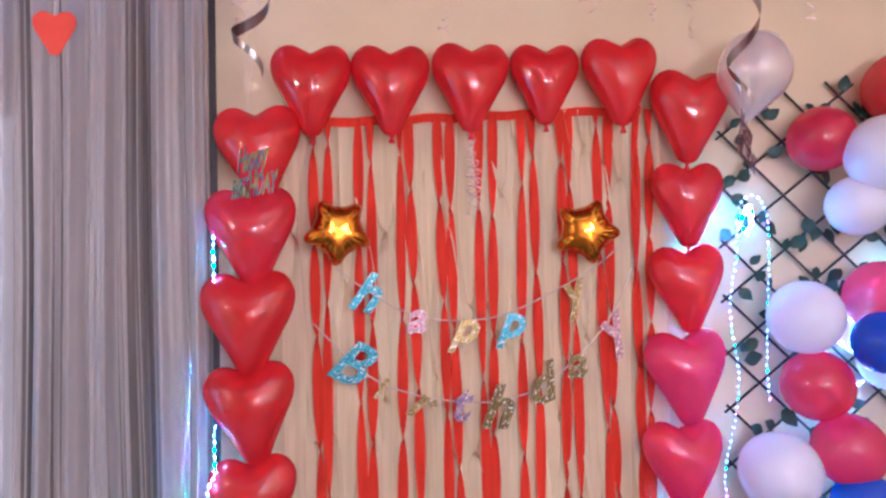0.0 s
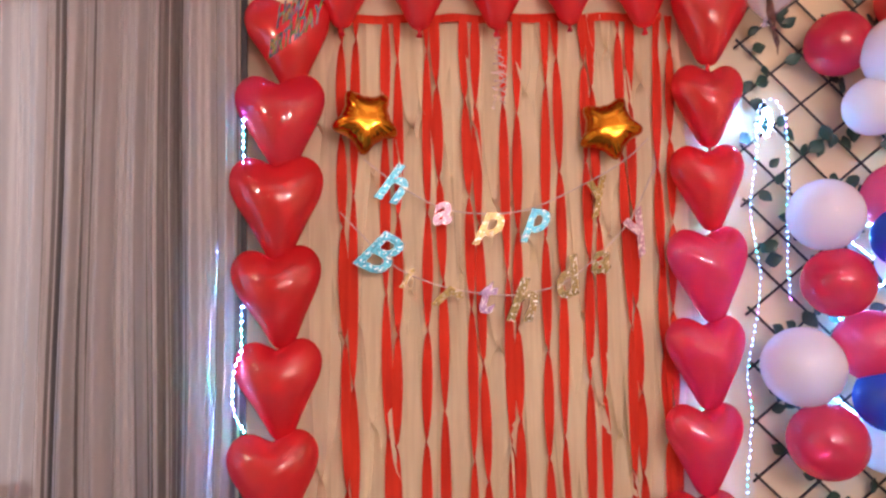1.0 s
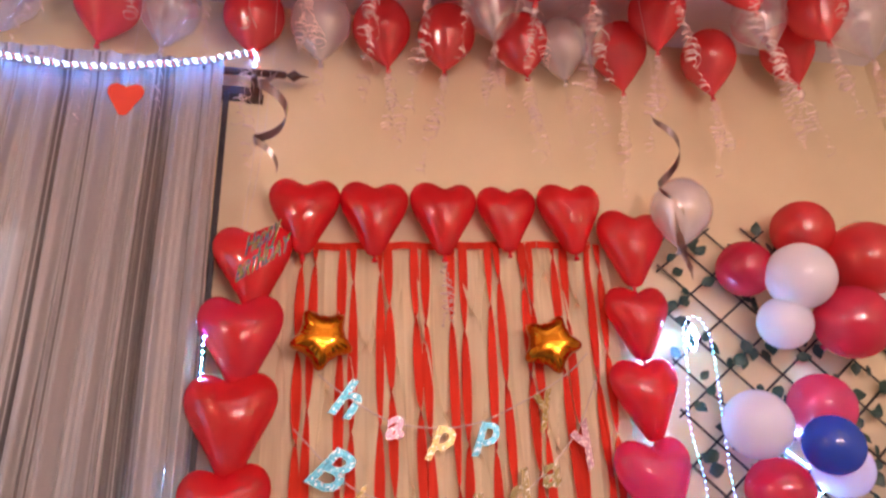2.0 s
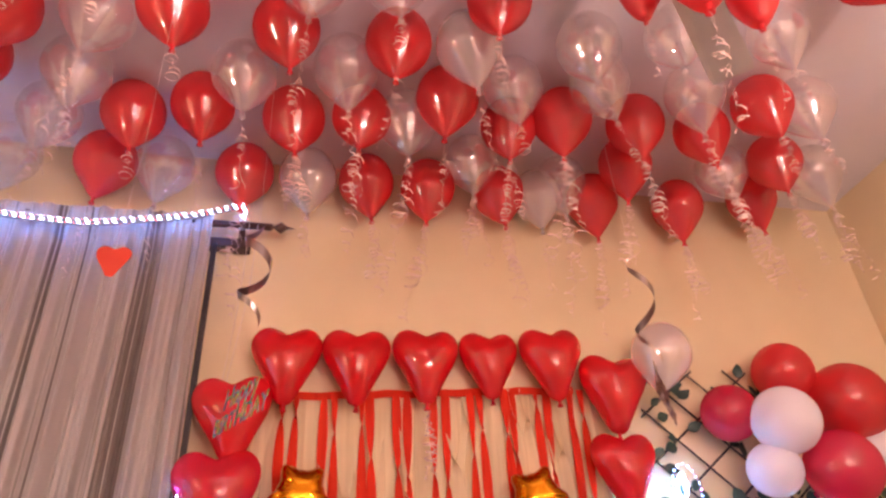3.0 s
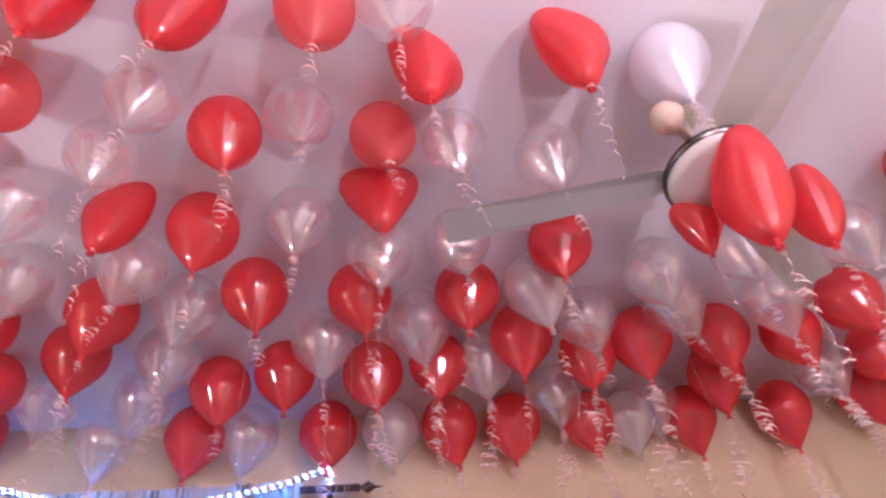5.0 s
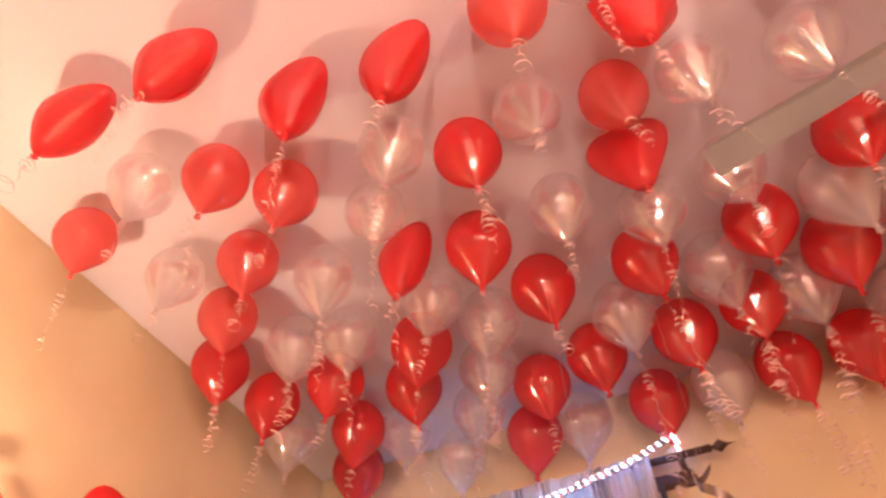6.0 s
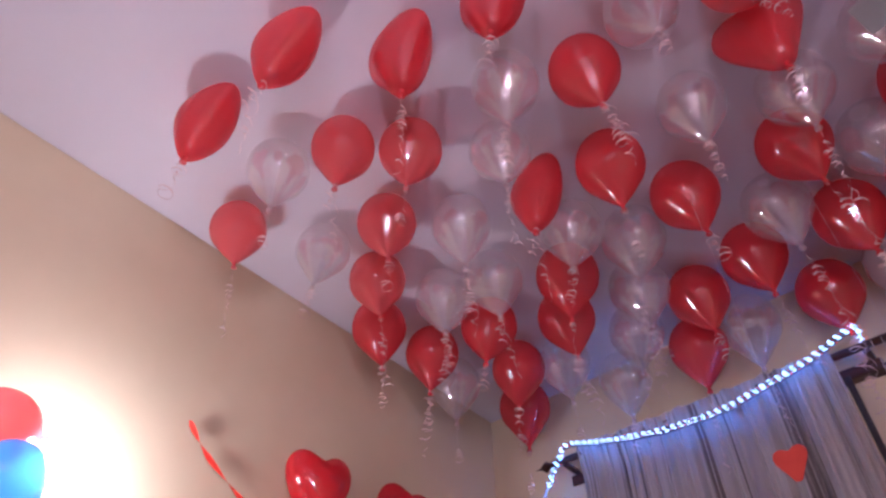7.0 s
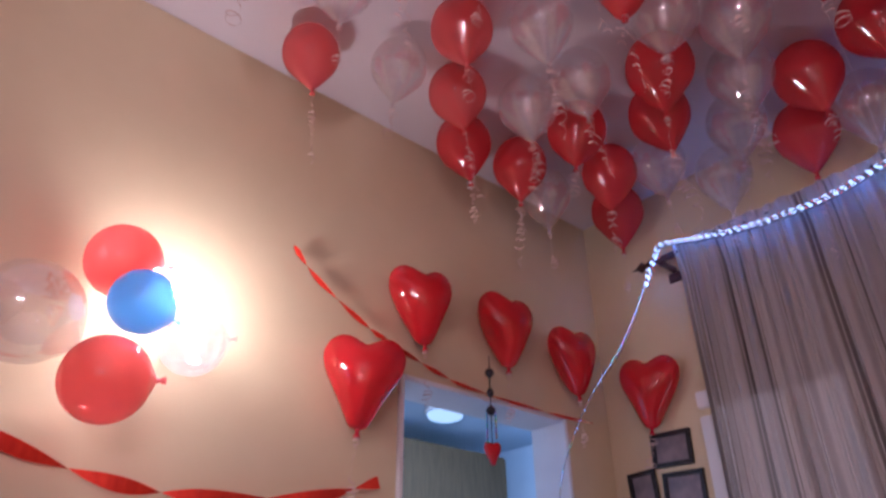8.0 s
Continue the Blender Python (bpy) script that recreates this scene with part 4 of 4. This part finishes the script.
rope_light()
light_string("thin string of tiny lamps hung from the rod", (
    ((-1.80, 2.095, 2.42), (-1.93, 2.08, 2.215), (-2.07, 2.03, 2.03), (-2.11, 1.93, 1.84), (-2.12, 1.86, 1.67), (-2.12, 1.82, 1.4)),
), 0.0022, 0.017, GLINT)
t8 = thing("tinsel_string", Matrix.Identity(4), "thin silver wire hung from the rod to the door frame", "light string")
attach("wire", tube("wire", bezier([(-1.80, 2.105, 2.42), (-1.93, 2.09, 2.215), (-2.07, 2.03, 2.03), (-2.11, 1.93, 1.84), (-2.12, 1.86, 1.67), (-2.12, 1.82, 1.4)], 14), lambda u: 0.0024 + 0.001 * math.sin(u * 160), SILVER), t8)


# ---- curtain, rod and window ----
def curtain():
    t = thing("curtain", pose(-1.2, BACK, 0), "taupe satin curtain with fine upright stripes, hung in soft folds", "curtain")
    nx, nz = 300, 60
    x0, x1, top, low = -0.475, 0.5, 2.556, 0.03
    verts, faces, uvs = [], [], []
    for j in range(nz + 1):
        v = j / nz
        z = top + (low - top) * v
        for i in range(nx + 1):
            u = i / nx
            sway = 0.012 * math.sin(7 * v + 11 * u) * v
            x = x0 + (x1 - x0) * u + sway
            d = 0.020 * math.sin(2 * math.pi * 11 * u + 1.2 * math.sin(9 * u) + 0.4 * math.sin(5 * v + 4 * u))
            d += 0.011 * math.sin(2 * math.pi * 23 * u + 3 * math.sin(4 * u)) + 0.006 * math.sin(2 * math.pi * 41 * u + 2 * v)
            head = max(0.0, 1 - v / 0.05)
            verts.append((x, -0.085 - 0.024 * head + d * (0.65 + 0.35 * v) * (1 - 0.75 * head), z + 0.004 * head * math.sin(70 * u + 2 * math.sin(31 * u))))
            uvs.append((u, v))
    for j in range(nz):
        for i in range(nx):
            a = j * (nx + 1) + i
            faces.append((a, a + 1, a + nx + 2, a + nx + 1))
    me = mesh_of("cloth", verts, faces, CLOTH)
    layer = me.uv_layers.new(name="UVMap")
    for lp in me.loops:
        layer.data[lp.index].uv = uvs[lp.vertex_index]
    attach("cloth", me, t)
    r = thing("curtain_rod", pose(0, BACK - 0.085, 2.535), "dark wooden curtain rod with spiked finials", "curtain rod")
    attach("rod", tube("rod", [(-1.8, 0, 0), (-0.5, 0, 0)], 0.0135, DARKWOOD, 14), r)
    fin = [(0.0, 0.09), (0.004, 0.07), (0.006, 0.06), (0.026, 0.035), (0.006, 0.01), (0.016, 0.004), (0.016, -0.004), (0.0, -0.006)]
    attach("finial", lathe("finial", fin, DARKWOOD, 4), r, "pointed dark finial", pose(-0.5, 0, 0, 0, 90, 0))
    attach("finial", lathe("finial", fin, DARKWOOD, 4), r, "pointed dark finial", pose(-1.8, 0, 0, 0, -90, 0))
    for x in (-0.6, -1.74):
        b = attach("bracket", box_mesh("bracket", (x - 0.012, x + 0.012, -0.012, 0.083, -0.032, -0.014), DARKWOOD, 0.003), r)
        attach("plate", box_mesh("plate", (x - 0.03, x + 0.03, 0.075, 0.0845, -0.075, -0.033), DARKWOOD, 0.003), b)
    for x, d in ((-0.575, 0.02), (-0.545, 0.03)):
        attach("thread", tube("thread", bezier([(x, -0.014, 0.0), (x - d * 0.5, 0.03, -0.3), (x - d * 2.5, 0.06, -0.75)], 10), 0.0012, STRING, 5), r, "loose hanging thread")
    p = thing("pelmet_board", pose(-0.65, BACK, 2.485), "short brown board behind the curtain rod", "board")
    attach("board", box_mesh("board", (-0.07, 0.075, -0.045, -0.002, -0.02, 0.02), DARKWOOD, 0.004), p)
    e = thing("edge_strip", pose(-0.688, BACK, 0), "narrow dark upright strip at the curtain's edge", "strip")
    attach("strip", box_mesh("strip", (-0.0095, 0.0095, -0.08, -0.066, 0.02, 2.46), BLACKPAINT, 0.003), e)
    w = tagged(new("window_1"), "white framed window behind the curtain", "window", kind="structure")
    w.matrix_basis = pose(-1.22, BACK, 1.25)
    for x in (-0.495, -0.185, 0.005):
        attach("window_frame", box_mesh("window_frame", (x - 0.03, x + 0.03, -0.03, -0.003, -0.66, 0.66), TRIM, 0.004), w)
    for z in (-0.69, 0.72):
        attach("window_frame", box_mesh("window_frame", (-0.525, 0.035, -0.032, -0.003, z - 0.03, z + 0.03), TRIM, 0.004), w)
    # Panes glow on their own and show through the cloth.
    for x, h in ((-0.34, 0.122), (-0.09, 0.062)):
        attach("pane", box_mesh("pane", (x - h, x + h, -0.012, -0.006, -0.655, 0.685), PANEGLOW), w, "frosted pane that glows by itself")


curtain()


def paper_heart():
    t = thing("paper_heart", pose(-0.771, 1.371, 1.885, 0, 0, 0), "orange red paper heart on a thread", "paper heart")
    f = heart_outline(0.069, 0.074)
    verts, n = [], 48
    for y in (-0.0008, 0.0008):
        for k in range(n):
            x, z = f(2 * math.pi * k / n)
            verts.append((x, y, z))
    faces = [tuple(range(n)), tuple(range(2 * n - 1, n - 1, -1))] + [(k, k + n, (k + 1) % n + n, (k + 1) % n) for k in range(n)]
    attach("heart", mesh_of("heart", verts, faces, PAPER, False), t)
    attach("thread", tube("thread", [(0.0, 0, 0.03), (0.01, 0.0, 0.3), (0.0, 0.0, CEIL - 1.885)], 0.0004, STRING), t)


paper_heart()


# ---- the wall with the doorway: paper ribbons, picture frames, wind chime ----
def wall_ribbon(points, turns, label, half=0.017):
    line = bezier([(0, y, z) for y, z in points], 16)
    pts, acr = [], []
    n = len(line) - 1
    for k, p in enumerate(line):
        a = turns * math.pi * k / n
        q = line[min(k + 1, n)] - line[max(k - 1, 0)]
        nrm = Vector((0, -q.z, q.y)).normalized()
        pts.append(Vector((LEFT + 0.03, p.y, p.z)))
        acr.append(nrm * half * math.cos(a) + Vector((0.012 * math.sin(a), 0, 0)))
    t = thing("wall_streamer", Matrix.Identity(4), label, "streamer", "paper streamers on the wall")
    attach("paper", band("paper", pts, acr, REDCREPE), t)


wall_ribbon(((0.755, 2.245), (0.84, 2.165), (1.01, 2.07), (1.12, 2.03), (1.28, 1.985), (1.45, 1.955), (1.8, 1.945), (2.1, 1.95)), 9, "thin twisted red crepe streamer draped over the doorway", 0.0034)
wall_ribbon(((-0.35, 1.80), (-0.1, 1.68), (0.169, 1.571), (0.4, 1.518), (0.6, 1.512), (0.903, 1.546), (1.098, 1.606)), 6, "twisted red crepe streamer draped along the wall")


def picture_frame(x, z, w, h, tilt):
    t = thing("picture_frame", pose(x, BACK, z, 0, tilt, 0), "small black picture frame hung on the wall", "picture frame", "picture frames")
    b = 0.016
    for s in ((-w / 2, w / 2, h / 2 - b, h / 2), (-w / 2, w / 2, -h / 2, -h / 2 + b)):
        attach("frame_bar", box_mesh("frame_bar", (s[0], s[1], -0.018, -0.002, s[2], s[3]), FRAMEBLACK, 0.002), t)
    for s in (-1, 1):
        attach("frame_bar", box_mesh("frame_bar", (s * (w / 2 - b / 2) - b / 2, s * (w / 2 - b / 2) + b / 2, -0.0175, -0.002, -h / 2 + b, h / 2 - b), FRAMEBLACK, 0.002), t)
    attach("print", box_mesh("print", (-w / 2 + b, w / 2 - b, -0.007, -0.003, -h / 2 + b, h / 2 - b), PHOTO), t, "dim print")


picture_frame(-1.888, 1.829, 0.165, 0.125, 2)
picture_frame(-2.03, 1.70, 0.12, 0.14, -3)
picture_frame(-1.862, 1.685, 0.165, 0.12, 2)


def wind_chime():
    t = thing("wind_chime", pose(-2.09, 1.51, 2.07), "dark hanging chime with small beads and a red heart", "wind chime")
    attach("cord", tube("cord", [(0, 0, 0), (0, 0, -0.3)], 0.0018, BLACKPAINT), t)
    for z, r in ((-0.06, 0.017), (-0.13, 0.013), (-0.19, 0.018)):
        attach("bead", lathe("bead", [(0.0, z + 0.018), (r * 0.6, z + 0.012), (r, z), (r * 0.6, z - 0.012), (0.0, z - 0.018)], BLACKPAINT, 12), t)
    for a in range(4):
        x, y = 0.02 * math.cos(a * 1.57), 0.02 * math.sin(a * 1.57)
        attach("pipe", tube("pipe", [(x, y, -0.2), (x, y, -0.27 - 0.01 * a)], 0.004, SILVER, 8), t)
    attach("pendant", puffed("pendant", heart_outline(0.06, 0.075), 0.012, WALLRED, 4, 32), t, "small red heart", pose(0, 0, -0.33, 0, 0, 70))


wind_chime()


# ---- ceiling fan, with heart balloons tied to it ----
def blade_mesh(reach, wide, paint):
    """A pressed metal blade: a flat sheet with one side bent down, most at its root."""
    bm = bmesh.new()
    nx = 16
    grid = []
    for i in range(nx + 1):
        u = i / nx
        half = wide * 0.046 * (0.94 + 0.2 * u) * (0.9 if i in (0, nx) else 1.0)
        crease = half - 0.040 * wide ** 0.5 * (1 - 0.9 * u)
        across = (-half, -half * 0.5, crease - 0.004, crease + 0.004, half)
        grid.append([bm.verts.new((0.11 + (reach - 0.11) * u, y, -0.4 * max(0.0, y - crease))) for y in across])
    for i in range(nx):
        for j in range(4):
            bm.faces.new((grid[i][j], grid[i + 1][j], grid[i + 1][j + 1], grid[i][j + 1]))
    bmesh.ops.solidify(bm, geom=list(bm.faces), thickness=0.004)
    bmesh.ops.recalc_face_normals(bm, faces=bm.faces)
    me = bpy.data.meshes.new("blade")
    bm.to_mesh(me)
    bm.free()
    me.materials.append(paint)
    return me


def ceiling_fan():
    x, y, z = 0.44, 0.88, 2.60
    t = thing("ceiling_fan", pose(x, y, z), "cream ceiling fan at rest with three blades", "ceiling fan")
    attach("canopy", lathe("canopy", [(0.0, 0.3), (0.06, 0.3), (0.055, 0.26), (0.02, 0.235), (0.0, 0.235)], FANPAINT), t)
    attach("down_rod", tube("down_rod", [(0, 0, 0.25), (0, 0, 0.05)], 0.012, FANPAINT, 12), t)
    attach("motor", lathe("motor", [(0.0, 0.06), (0.06, 0.055), (0.115, 0.03), (0.128, 0.0), (0.122, -0.02), (0.09, -0.034), (0.0, -0.04)], FANPAINT, 40), t)
    attach("rim", lathe("rim", [(0.129, 0.008), (0.134, 0.003), (0.134, -0.009), (0.126, -0.014)], CHROME, 40), t, "dark metal rim")
    for a, reach, wide, paint in ((165, 0.70, 1.0, FANGREY), (280, 0.70, 1.9, FANPAINT), (43, 0.60, 1.25, FANPAINT)):
        b = attach("blade", blade_mesh(reach, wide, paint), t, "", pose(0, 0, 0.016, 0, 0, a) @ pose(0, 0, 0, 3, 0, 0))
        attach("blade_arm", box_mesh("blade_arm", (0.06, 0.17, -0.022, 0.022, 0.014, 0.019), FANPAINT, 0.002), b)
    c = attach("lamp_cup", lathe("lamp_cup", [(0.0, 0.03), (0.03, 0.024), (0.042, 0.0), (0.034, -0.026), (0.0, -0.036)], BEIGE, 20), t, "round beige cup", pose(-0.165, -0.15, 0.01))
    attach("stalk", tube("stalk", [(0.0, 0, 0.0), (0.075, 0.06, 0.01)], 0.012, BEIGE, 8), c)


ceiling_fan()
for x, y, z, a, tip, k in ((0.44, 0.825, 2.42, 72, 0, 1.1), (0.40, 0.99, 2.51, 10, 0, 0.6), (0.66, 0.92, 2.48, 60, 0, 0.82)):
    balloon("heart", RED, scaled(pose(x, y, z, 0, 0, a) @ pose(0, 0, 0, 6, tip, 0), k), "red heart balloon tied to the ceiling fan", "heart balloons on the fan", 3)
